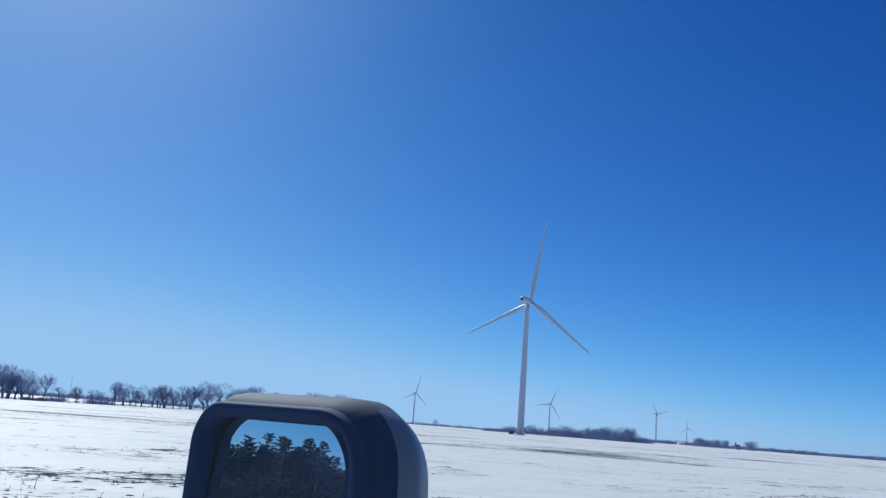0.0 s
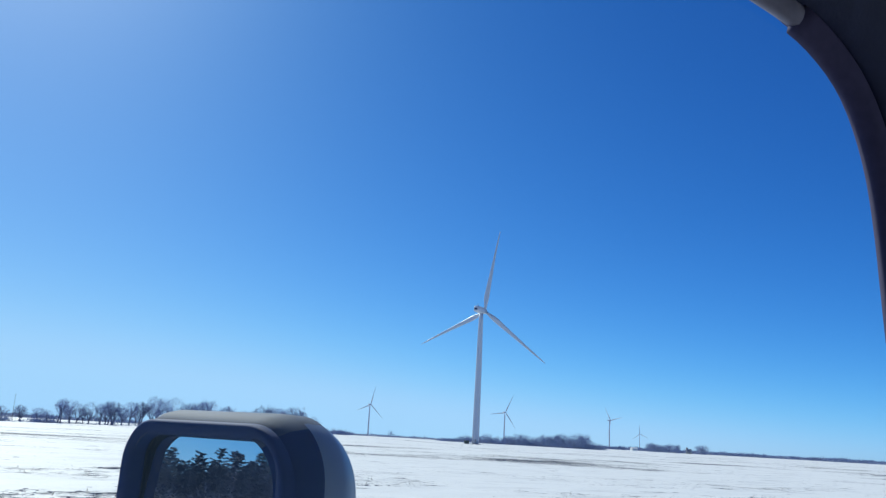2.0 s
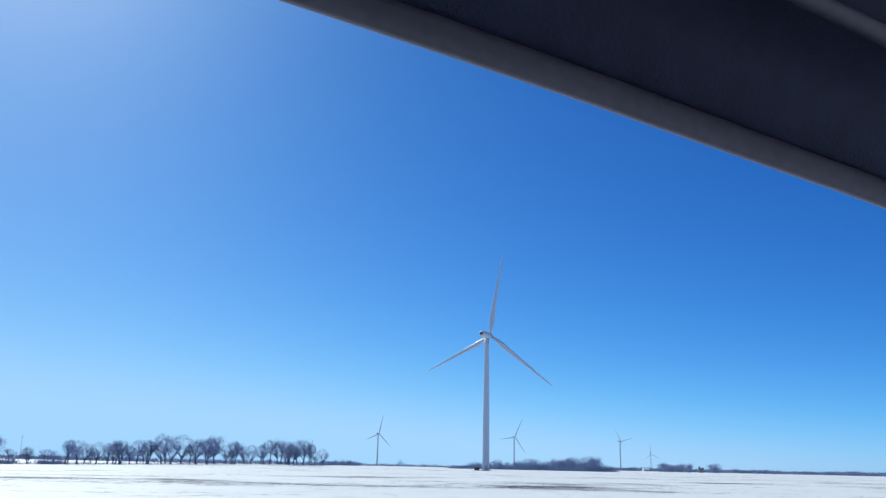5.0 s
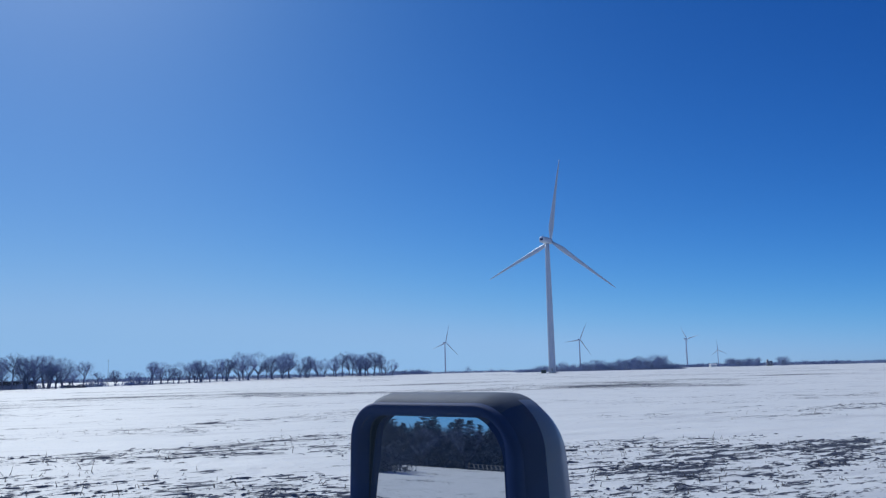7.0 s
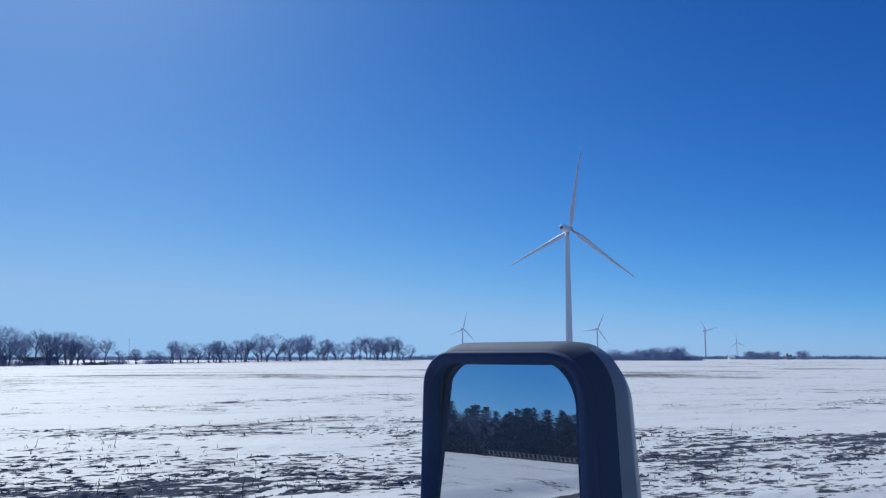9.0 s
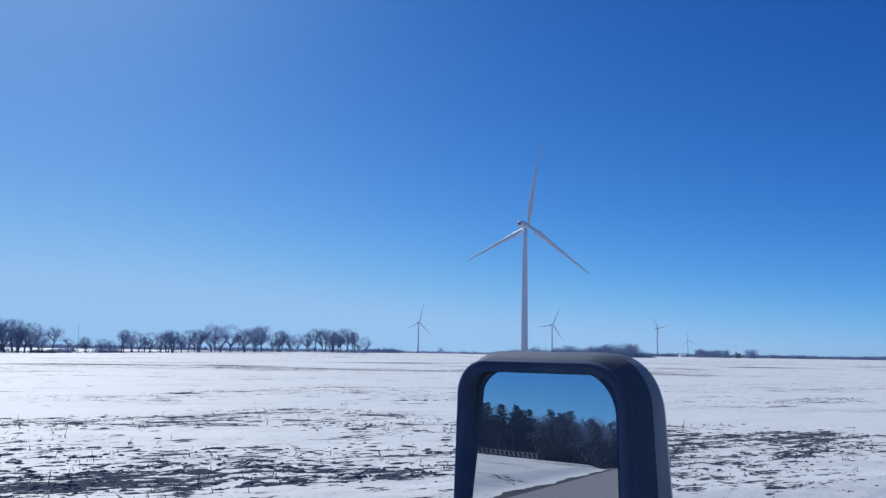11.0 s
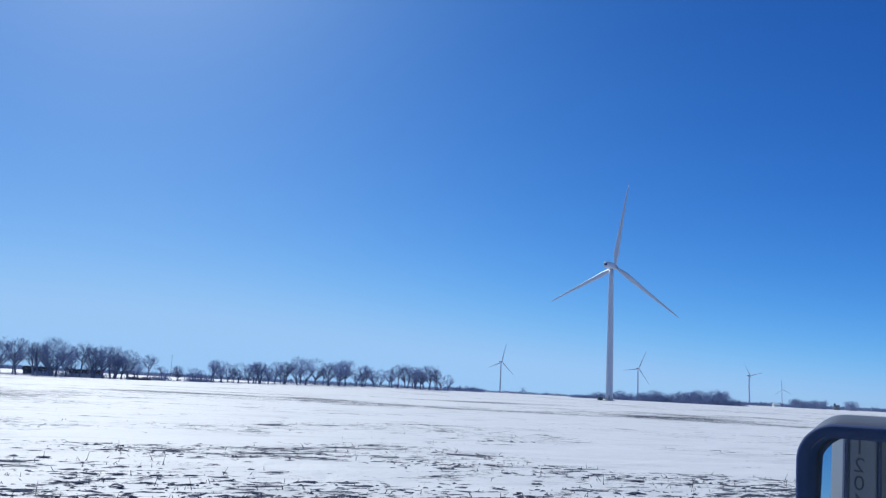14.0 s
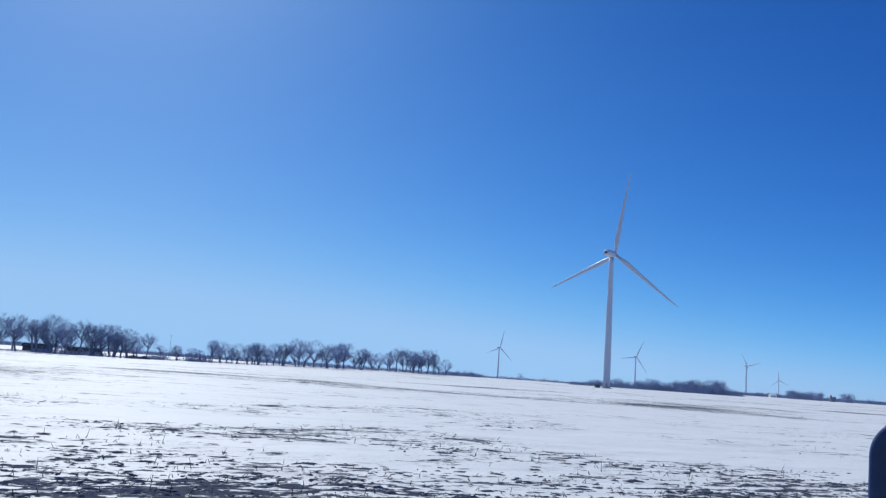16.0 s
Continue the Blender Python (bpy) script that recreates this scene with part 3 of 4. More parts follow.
def scrub(name, label, spots, height, material, seed, blades=46, width=2.0, reach=(0.25, 0.6)):
    """Dense twiggy growth, one mesh: many thin slanting blades round each spot."""
    r = random.Random(seed)
    v, f = [], []
    for x, y, k in spots:
        h, foot = height * k * r.uniform(0.7, 1.15), lie_of(x, y)
        for _ in range(blades):
            a = r.uniform(0, 2 * math.pi)
            cx, cy = x + r.gauss(0, width * 0.5), y + r.gauss(0, width * 0.5)
            lo = r.uniform(-0.2, 1.05 - reach[1]) * h
            hi = min(h, lo + r.uniform(*reach) * h) * (1 - 0.25 * abs(cx - x) / width)
            w = r.uniform(0.08, 0.22) * width * 0.35
            sx, sy = w * math.cos(a), w * math.sin(a)
            dx, dy = r.gauss(0, 0.18) * h, r.gauss(0, 0.18) * h
            b = len(v)
            v += [(cx - sx, cy - sy, foot + lo), (cx + sx, cy + sy, foot + lo), (cx + dx, cy + dy, foot + hi)]
            f.append((b, b + 1, b + 2))
    ob = new(name, mesh_of(name, v, f, material))
    return tagged(ob, label, "woods", kind="stuff")


def band(dx0, dx1, d0, d1, count, seed):
    r = random.Random(seed)
    return [(*place(dx0 + (dx1 - dx0) * (i + r.random()) / count, r.uniform(d0, d1)), r.uniform(0.75, 1.2)) for i in range(count)]


# low brush under the row, and hedge lines further left
def row_band(dx0, dx1, off, count, seed):
    r = random.Random(seed)
    out = []
    for i in range(count):
        dx = dx0 + (dx1 - dx0) * (i + r.random()) / count
        out.append((*place(dx, 326 + 0.118 * max(dx + 190, -560) + off + r.uniform(-2, 3)), r.uniform(0.75, 1.2)))
    return out


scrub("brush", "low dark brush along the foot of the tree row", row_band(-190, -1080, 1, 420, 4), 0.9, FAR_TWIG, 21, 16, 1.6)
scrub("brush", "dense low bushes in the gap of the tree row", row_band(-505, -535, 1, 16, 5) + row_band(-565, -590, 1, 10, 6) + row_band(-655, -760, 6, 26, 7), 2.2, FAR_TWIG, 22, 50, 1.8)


def wood(name, label, spots, seed, material=FAR_TWIG):
    """A wood of bare trees, one mesh."""
    r = random.Random(seed)
    v, f = [], []
    for x, y, k in spots:
        trunk, crown = TREES[r.randrange(len(TREES))]
        m = pose(x, y, lie_of(x, y) - 0.1, 0, 0, r.uniform(0, 360)) @ Matrix.Diagonal((k * 1.35, k * 1.35, k, 1))
        for me in (trunk, crown):
            b = len(v)
            co = np.empty(len(me.vertices) * 3)
            me.vertices.foreach_get("co", co)
            mm = np.array(m)
            v.extend((co.reshape(-1, 3) @ mm[:3, :3].T + mm[:3, 3]).tolist())
            step = max(1, len(me.polygons) // 1500)
            f.extend(tuple(i + b for i in p.vertices) for p in list(me.polygons)[::step])
    ob = new(name, mesh_of(name, v, f, material))
    return tagged(ob, label, "woods", kind="stuff")


WOOD_TOP = ((955, 0.22), (985, 0.3), (1003, 0.62), (1020, 0.42), (1045, 0.78), (1060, 0.62), (1090, 0.74), (1102, 1.0), (1120, 0.66), (1145, 0.92), (1160, 0.98), (1175, 1.06), (1195, 0.94),
            (1214, 1.16), (1228, 0.9), (1245, 0.5), (1256, 0.35))


def wood_height(dx):
    """The skyline of the wood, in tens of metres, by bearing."""
    for (a, ha), (b, hb) in zip(WOOD_TOP, WOOD_TOP[1:]):
        u, v = (a - 1022) * 0.645, (b - 1022) * 0.645
        if u <= dx <= v:
            return ha + (hb - ha) * (dx - u) / (v - u)
    return 0.3


def wood_band(dx0, dx1, d0, d1, count, seed):
    r = random.Random(seed)
    out = []
    for i in range(count):
        dx = dx0 + (dx1 - dx0) * (i + r.random()) / count
        out.append((*place(dx, r.uniform(d0, d1)), wood_height(dx) * r.uniform(0.78, 1.30)))
    return out


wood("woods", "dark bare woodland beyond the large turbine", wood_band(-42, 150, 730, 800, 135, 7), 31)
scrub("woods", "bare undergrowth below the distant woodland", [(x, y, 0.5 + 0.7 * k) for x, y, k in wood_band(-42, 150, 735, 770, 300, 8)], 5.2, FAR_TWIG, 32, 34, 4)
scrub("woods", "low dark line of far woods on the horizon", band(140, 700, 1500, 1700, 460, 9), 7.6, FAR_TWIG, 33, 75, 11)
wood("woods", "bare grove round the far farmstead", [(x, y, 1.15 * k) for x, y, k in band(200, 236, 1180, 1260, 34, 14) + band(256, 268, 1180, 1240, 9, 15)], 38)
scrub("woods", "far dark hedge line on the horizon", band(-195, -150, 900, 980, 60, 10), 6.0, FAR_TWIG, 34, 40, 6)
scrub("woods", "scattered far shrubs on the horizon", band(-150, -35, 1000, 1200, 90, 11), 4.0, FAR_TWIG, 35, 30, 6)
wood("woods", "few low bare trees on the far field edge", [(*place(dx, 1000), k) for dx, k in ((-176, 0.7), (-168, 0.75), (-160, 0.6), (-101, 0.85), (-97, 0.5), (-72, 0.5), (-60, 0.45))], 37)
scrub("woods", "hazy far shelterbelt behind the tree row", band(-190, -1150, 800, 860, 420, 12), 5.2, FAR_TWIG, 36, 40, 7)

shed = thing("farm_shed", pose(*place(184, 1450), 0, 0, 0, 15), "small white metal farm shed on the horizon", "shed")
part("walls", box_mesh("walls", (-5, -4, -0.3), (5, 4, 3.4), SHED_WHITE, 0.05), shed)
rv = [(-5.4, -4.5, 3.3), (5.4, -4.5, 3.3), (5.4, 0, 5.2), (-5.4, 0, 5.2), (-5.4, 4.5, 3.3), (5.4, 4.5, 3.3)]
part("roof", mesh_of("roof", rv, [(0, 1, 2, 3), (3, 2, 5, 4), (0, 3, 4), (1, 5, 2), (0, 4, 5, 1)], SHED_WHITE), shed, "snow-covered roof")

for dx, tall, wide in ((245, 9.0, 1.6), (248.5, 7.0, 2.4)):
    silo = thing("grain_silo", pose(*place(dx, 1250), 0), "grey metal grain silo beside the far grove", "silo")
    v, f = loft([ring(wide, -0.3, 20), ring(wide, tall * 0.82, 20)])
    part("wall", mesh_of("wall", v, f, SHED_ROOF, True), silo)
    v, f = loft([ring(wide + 0.15, tall * 0.82, 20), ring(wide * 0.55, tall * 0.94, 20), ring(0.3, tall, 20)])
    part("roof", mesh_of("roof", v, f, SHED_ROOF, True), silo, "conical metal roof")


def barn(dx, dist, length, height, turn):
    """A long low barn: walls, a pitched roof with eaves, a wide door."""
    b = thing("barn", pose(*place(dx, dist), lie_of(*place(dx, dist)), 0, 0, turn), "long low dark farm barn behind the tree row", "barn", "barns behind the row")
    half, deep = length / 2, 4.0
    part("walls", box_mesh("walls", (-half, -deep, -0.3), (half, deep, height * 0.62), BARN_WALL, 0.04), b)
    e, w, t = height * 0.6, deep + 0.5, 0.14
    rv = [(-half - 0.4, -w, e), (half + 0.4, -w, e), (half + 0.4, 0, height), (-half - 0.4, 0, height), (-half - 0.4, w, e), (half + 0.4, w, e)]
    rv += [(x, y, z - t) for x, y, z in rv]
    part("roof", mesh_of("roof", rv, [(0, 1, 2, 3), (3, 2, 5, 4), (6, 9, 8, 7), (9, 10, 11, 8), (0, 6, 7, 1), (4, 5, 11, 10), (0, 3, 9, 6), (3, 4, 10, 9), (1, 7, 8, 2), (2, 8, 11, 5)], BARN_ROOF), b, "dark shingle roof")
    part("door", box_mesh("door", (-1.5, -deep - 0.08, -0.1), (1.5, -deep + 0.05, height * 0.5), BARN_ROOF, 0.02), b, "wide dark plank door")


barn(-756, 292, 8, 2.6, 34)
barn(-684, 300, 10, 2.4, 33)
for dx in (-612, -597):
    heap = thing("brush_pile", pose(*place(dx, 268), lie_of(*place(dx, 268)), 0, 0, 30), "low dark pile of cut brush at the row's foot", "brush pile")
    r = random.Random(int(dx))
    v, f = [], []
    for _ in range(260):
        a, k = r.uniform(0, 2 * math.pi), r.random() ** 0.5
        p = Vector((1.5 * k * math.cos(a), 0.9 * k * math.sin(a), r.uniform(0, 1.1) * (1 - 0.5 * k * k)))
        q = p + Vector((r.gauss(0, 0.5), r.gauss(0, 0.5), r.gauss(0, 0.16)))
        tube(p, (q.x, q.y, max(q.z, 0.02)), 0.05, 0.025, 3, v, f)
    part("branches", mesh_of("branches", v, f, BARK), heap)

# ---- the grove behind the truck, which the mirror shows ----


def pine_meshes(seed):
    r = random.Random(seed)
    tv, tf, cv, cf = [], [], [], []
    for i in range(6):
        tube((0, 0, i * 2.3 - 0.3), (r.uniform(-0.08, 0.08), r.uniform(-0.08, 0.08), i * 2.3 + 2.0), 0.26 - i * 0.038, 0.24 - i * 0.038, 7, tv, tf)
    z = 1.2
    while z < 13.5:
        # a whorl of flat, fanned boughs, uneven in length
        reach = (1 - (z - 1.0) / 13.6) ** 0.7 * 4.2 + 0.25
        turn = r.uniform(0, 2 * math.pi)
        count = r.randint(4, 6)
        for j in range(count):
            a = turn + 2 * math.pi * (j + r.uniform(-0.3, 0.3)) / count
            long_ = reach * r.choice((0.45, 0.7, 0.85, 1.0, 1.15))
            root = Vector((0, 0, z + r.uniform(-0.15, 0.15)))
            tip = root + Vector((math.cos(a) * long_, math.sin(a) * long_, long_ * r.uniform(-0.02, 0.38)))
            across = Vector((-math.sin(a), math.cos(a), 0))
            tube(root, tip, 0.05, 0.015, 3, tv, tf)
            for s in range(15):
                u = 0.3 + 0.7 * (s + r.random()) / 15
                q = root.lerp(tip, u) + across * (r.uniform(-0.32, 0.32) * long_ * (1.15 - u))
                for _ in range(4):
                    d = Vector((r.gauss(0, 1), r.gauss(0, 1), r.gauss(0.35, 0.5))).normalized() * r.uniform(0.22, 0.5)
                    e = d.orthogonal().normalized() * 0.085
                    b = len(cv)
                    cv.extend((q - e, q + e, q + d))
                    cf.append((b, b + 1, b + 2))
        z += r.uniform(0.38, 0.66)
    return mesh_of("trunk", tv, tf, BARK), mesh_of("crown", cv, cf, NEEDLE)


PINES = [pine_meshes(s) for s in (3, 4, 6)]


def road_spot(side, along):
    p = ROAD @ Vector((side, along, 0))
    return p.x, p.y


def pine_at(x, y, h, label):
    trunk, crown = PINES[gr.randrange(3)]
    b = thing("pine_tree", pose(x, y, lie_of(x, y) - 0.1, 0, 0, gr.uniform(0, 360)) @ Matrix.Diagonal((h / 13.5, h / 13.5, h / 13.5, 1)), label, "tree", "grove behind the road")
    part("trunk", trunk, b, "dark bark trunk", Matrix())
    part("crown", crown, b, "dark needle boughs", Matrix())


# the grove's front runs straight away from the road, about 150 m behind the truck
gr = random.Random(23)
for i in range(96):
    t = (i + gr.random()) / 96.0
    side, along = -82 + 76 * t, -151 - 26 * gr.random() ** 1.6
    x, y = road_spot(side, along)
    h = gr.uniform(7.3, 9.3) * (1.0 if gr.random() < 0.8 else 1.12) * (0.85 + 0.15 * min(1.0, (1 - t) * 8))
    if gr.random() < 0.74:
        pine_at(x, y, h, "dark green pine at the edge of a dense grove")
    else:
        tree_at(x, y, h * 0.95, i, "tall bare tree in a dense pine grove", "grove behind the road")
for i in range(40):
    a, far_ = radians(21.5 + 10.5 * (i + gr.random()) / 40), gr.uniform(92, 116)
    pine_at(*road_spot(-far_ * math.sin(a), -far_ * math.cos(a)), gr.uniform(5.2, 8.2), "tall dark green pine in front of the grove")
for i in range(14):
    along = -172 - 18 * i
    pine_at(*road_spot(-9.0 - 7 * gr.random(), along), (2.0 - along * 0.036) * gr.uniform(0.8, 1.05), "dark green pine along the road behind")
for side, along, h in ((8.5, -300, 9.5), (10.5, -312, 8.0)):
    pine_at(*road_spot(side, along), h, "lone dark pine beside the road")
scrub("woods", "dark brushy edge below the tall pines", [(*road_spot(-(88 + 22 * gr.random()) * math.sin(radians(21.2 + 0.072 * i)), -(88 + 22 * gr.random()) * math.cos(radians(21.2 + 0.072 * i))), gr.uniform(0.7, 1.3)) for i in range(150)], 3.0, NEEDLE, 53, 260, 2.2, (0.06, 0.2))
wood("woods", "dense dark inner trees of the grove", [(*road_spot(-84 + 76 * (i / 89), -158 - 30 * gr.random()), gr.uniform(0.65, 0.9)) for i in range(90)], 51, NEEDLE)
scrub("woods", "dense dark undergrowth of the grove", [(*road_spot(-84 + 77 * (i / 299), -149 - 22 * gr.random()), gr.uniform(0.75, 1.3)) for i in range(300)], 6.3, NEEDLE, 52, 150, 3.0, (0.08, 0.25))

pole = thing("utility_pole", pose(*road_spot(5.2, -200), -0.3), "weathered wooden utility pole beside the road", "utility pole")
v, f = loft([ring(0.17, 0, 10), ring(0.15, 5, 10), ring(0.11, 11, 10)])
part("pole", mesh_of("pole", v, f, WOOD_POLE, True), pole)
part("crossarm", box_mesh("crossarm", (-1.2, -0.06, 10.2), (1.2, 0.06, 10.35), WOOD_POLE, 0.01), pole)

far_pole = thing("utility_pole", pose(*place(-560, 430), -0.3), "thin far utility pole beyond the tree row", "utility pole")
v, f = loft([ring(0.09, 0, 8), ring(0.05, 12, 8)])
part("pole", mesh_of("pole", v, f, WOOD_POLE, True), far_pole)
part("crossarm", box_mesh("crossarm", (-0.5, -0.04, 11.4), (0.5, 0.04, 11.48), WOOD_POLE, 0.01), far_pole)

# a wooden snow fence that leans along the edge of the field, in front of the grove
f0, f1 = Vector((-19.0, -142)), Vector((-37, -144))
run = f1 - f0
fence = thing("snow_fence", ROAD @ pose(f0.x, f0.y, 0, 0, 0, math.degrees(math.atan2(run.y, run.x))), "pale slatted wooden snow fence along the field edge", "fence")
slat = box_mesh("slat", (-0.11, -0.015, 0.0), (0.11, 0.015, 0.85), FENCE, 0)
post = box_mesh("post", (-0.07, -0.07, -0.5), (0.07, 0.07, 1.2), WOOD_POLE, 0.01)
for i in range(int(run.length / 6.0) + 1):
    part("post", post, fence, "", pose(i * 6.0, 0.1, 0))
for i in range(int(run.length / 0.8)):
    part("slat", slat, fence, "", pose(i * 0.8, 0, 0.18, 0, 24, 0))
for z in (0.35, 0.95):
    part("rail", box_mesh("rail", (0, 0.018, z), (run.length, 0.05, z + 0.07), FENCE, 0), fence)

# ---- soil clods and stubble on the field ----


def field_points(count, near, far, level, r):
    """Spots on thawed ground, thinning out with distance, in the road's frame."""
    out = []
    while len(out) < count:
        d = near * (far / near) ** r.random()
        a = radians(r.uniform(28, 108))
        x, y = -d * math.sin(a), d * math.cos(a)
        if x > -11.8:
            continue
        if float(thaw_at(np.array([x]), np.array([y]))[0]) + r.gauss(0, 0.06) > level:
            out.append((x, y, d))
    return out


def ground_z(x, y):
    return float(land_height(np.array([x]), np.array([y]))[0])


def build_clods():
    r = random.Random(61)
    v, f = [], []
    heaps = field_points(300, 13.5, 60, 0.58, r)
    for hx, hy, hd in heaps:
        many = r.choice((1, 3, 6, 12, 20))
        for _ in range(many):
            x, y = hx + r.gauss(0, 0.30), hy + r.gauss(0, 0.95)
            if x > -11.8:
                continue
            z = ground_z(x, y)
            wide = r.uniform(0.04, 0.13) * r.choice((0.6, 1, 1, 2.2))
            deep, tall = wide * r.uniform(0.2, 0.5), r.uniform(0.008, 0.024)
            turn = radians(90) + r.gauss(0, 0.5)
            b = len(v)
            for rad, up in ((1.0, -0.3), (0.85, 0.35), (0.4, 1.0)):
                for i in range(6):
                    a = 2 * math.pi * i / 6 + r.uniform(-0.35, 0.35)
                    k = rad * r.uniform(0.55, 1.3)
                    px, py = k * wide * math.cos(a), k * deep * math.sin(a)
                    v.append((x + px * math.cos(turn) + py * math.sin(turn), y - px * math.sin(turn) + py * math.cos(turn), z + tall * up * r.uniform(0.4, 1.4)))
            for q in (0, 6):
                for i in range(6):
                    j = (i + 1) % 6
                    f.append((b + q + i, b + q + j, b + q + 6 + j, b + q + 6 + i))
            f.append(tuple(b + 12 + i for i in range(6)))
    ob = new("soil_clods", mesh_of("soil_clods", v, f, CLOD))
    ob.matrix_world = ROAD
    tagged(ob, "dark clods of tilled soil poking out of the snow", "soil", kind="stuff")


def build_stubble():
    r = random.Random(62)
    v, f = [], []
    for x, y, d in field_points(560, 13, 55, 0.52, r):
        z = ground_z(x, y)
        for _ in range(r.randint(1, 2)):
            h = r.uniform(0.03, 0.11) if r.random() < 0.96 else r.uniform(0.14, 0.28)
            tip = (x + r.gauss(0, 0.22) * h, y + r.gauss(0, 0.22) * h, z + h)
            tube((x + r.gauss(0, 0.05), y + r.gauss(0, 0.05), z - 0.02), tip, 0.010, 0.005, 3, v, f)
    ob = new("stubble", mesh_of("stubble", v, f, STRAW))
    ob.matrix_world = ROAD
    tagged(ob, "short dead crop stalks standing in the snow", "stubble", kind="stuff")


build_clods()
build_stubble()

# ---- the truck ----
truck = thing("work_truck", ROAD, "grey-white work truck with dark trim standing on the road", "truck")
MIRROR_TOP = 2.30


def soften(points, times=2):
    for _ in range(times):
        out = [points[0]]
        for a, b in zip(points, points[1:]):
            out.append(tuple(a[i] * 0.75 + b[i] * 0.25 for i in range(len(a))))
            out.append(tuple(a[i] * 0.25 + b[i] * 0.75 for i in range(len(a))))
        out.append(points[-1])
        points = out
    return points


# outline of the side window, as (ahead, up), from the front foot over the top to the rear foot
WINDOW = soften([(0.545, 1.55), (0.53, 1.9), (0.508, 2.30), (0.499, 2.40), (0.494, 2.49), (0.483, 2.555), (0.458, 2.606), (0.412, 2.64), (0.36, 2.653), (0.30, 2.662), (0.14, 2.675), (0.0, 2.687), (-0.2, 2.70), (-0.4, 2.71), (-1.0, 2.72), (-1.16, 2.6), (-1.2, 1.9), (-1.2, 1.55)])


def pushed(points, d):
    """The outline moved outward by d."""
    out = []
    for i, p in enumerate(points):
        a, b = points[max(i - 1, 0)], points[min(i + 1, len(points) - 1)]
        t = Vector((b[0] - a[0], b[1] - a[1])).normalized()
        out.append((p[0] + t.y * d, p[1] - t.x * d))
    return out


def strip(name, layers, material, first=0, last=None):
    """A band along the window: layers of (push, side) swept round the outline, or round a run of it."""
    rows = []
    for push, side in layers:
        rows.append([(side, a, u) for a, u in pushed(WINDOW, push)][first:last])
    n = len(rows[0])
    verts = [p for r in rows for p in r]
    faces = []
    for i in range(len(rows)):
        k = (i + 1) % len(rows)
        for j in range(n - 1):
            faces.append((i * n + j, i * n + j + 1, k * n + j + 1, k * n + j))
    faces.append(tuple(i * n for i in range(len(rows))))
    faces.append(tuple(i * n + n - 1 for i in range(len(rows)))[::-1])
    return mesh_of(name, verts, faces, material, True)


# window surround: seal along the top, its shade-coloured copy down the front, inner trim with its bead, outer door
# frame
CORNER = next(i for i, p in enumerate(WINDOW) if p[1] > 2.641)
SEAL_SHAPE = [(-0.001, 0.296), (0.000, 0.303), (0.005, 0.310), (0.016, 0.314), (0.022, 0.311), (0.022, 0.296)]
TOP_SHAPE = [(0.0065, 0.296), (0.003, 0.303), (0.0015, 0.309), (0.006, 0.312), (0.0135, 0.3125), (0.0205, 0.310), (0.0205, 0.296)]
part("window_seal", strip("window_seal", TOP_SHAPE, SEAL, CORNER), truck, "grey rubber window seal")
part("shaded_seal", strip("shaded_seal", SEAL_SHAPE, SEAL_SHADED, 0, CORNER + 1), truck, "front run of the window seal with shade in its colour")
part("door_trim", strip("door_trim", [(0.0195, 0.30), (0.022, 0.314), (0.05, 0.332), (0.09, 0.352), (0.096, 0.340), (0.105, 0.340), (0.112, 0.36), (0.21, 0.39), (0.22, 0.30)], CAB_PLASTIC), truck, "dark plastic inner door frame")
part("trim_bead", strip("trim_bead", [(0.095, 0.339), (0.0955, 0.352), (0.099, 0.358), (0.103, 0.358), (0.1065, 0.352), (0.107, 0.339)], SEAL, CORNER), truck, "grey bead along the inner door frame")
part("door_frame", strip("door_frame", [(0.026, 0.278), (0.024, 0.2985), (0.22, 0.2985), (0.22, 0.278)], SEAL_SHADED), truck, "dark outer window frame")
pane = [(0.294, a, u) for a, u in WINDOW]
glass = part("window_pane", mesh_of("window_pane", pane, [tuple(range(len(pane)))], GLASS), truck, "clear side window glass")
glass.visible_shadow = False

# cab shell
part("door_panel", box_mesh("door_panel", (0.25, -1.3, 0.75), (0.36, 0.78, 1.62), DOOR_PAINT, 0.03), truck, "white painted driver's door")
part("roof", box_mesh("roof", (0.22, -1.75, 2.90), (2.38, 1.05, 2.98), TRUCK_PAINT, 0.03), truck, "painted cab roof")
part("headliner", box_mesh("headliner", (0.36, -1.7, 2.84), (2.3, 0.98, 2.892), LINER, 0.015), truck, "dark cloth headliner")
part("rear_wall", box_mesh("rear_wall", (0.25, -1.78, 0.75), (2.36, -1.7, 2.9), CAB_PLASTIC, 0.02), truck, "dark rear cab wall")
part("rear_pillar", box_mesh("rear_pillar", (0.262, -1.7, 1.62), (0.36, -1.42, 2.9), CAB_PLASTIC, 0.02), truck, "dark rear cab pillar")
part("front_pillar", box_mesh("front_pillar", (0.262, 0.80, 1.6), (0.40, 0.98, 2.9), CAB_PLASTIC, 0.03), truck, "dark windscreen pillar")
# unseen passenger side, headers and visor, added to keep light out of the cab
part("passenger_wall", box_mesh("passenger_wall", (2.28, -1.7, 0.75), (2.36, 1.0, 1.98), CAB_PLASTIC, 0.02), truck, "dark passenger door panel")
part("passenger_header", box_mesh("passenger_header", (2.28, -1.7, 2.42), (2.36, 1.0, 2.9), CAB_PLASTIC, 0.02), truck, "unseen dark passenger header that blocks light")
part("passenger_pillar", box_mesh("passenger_pillar", (2.24, 0.80, 1.75), (2.34, 0.98, 2.9), CAB_PLASTIC, 0.02), truck, "dark passenger pillar")
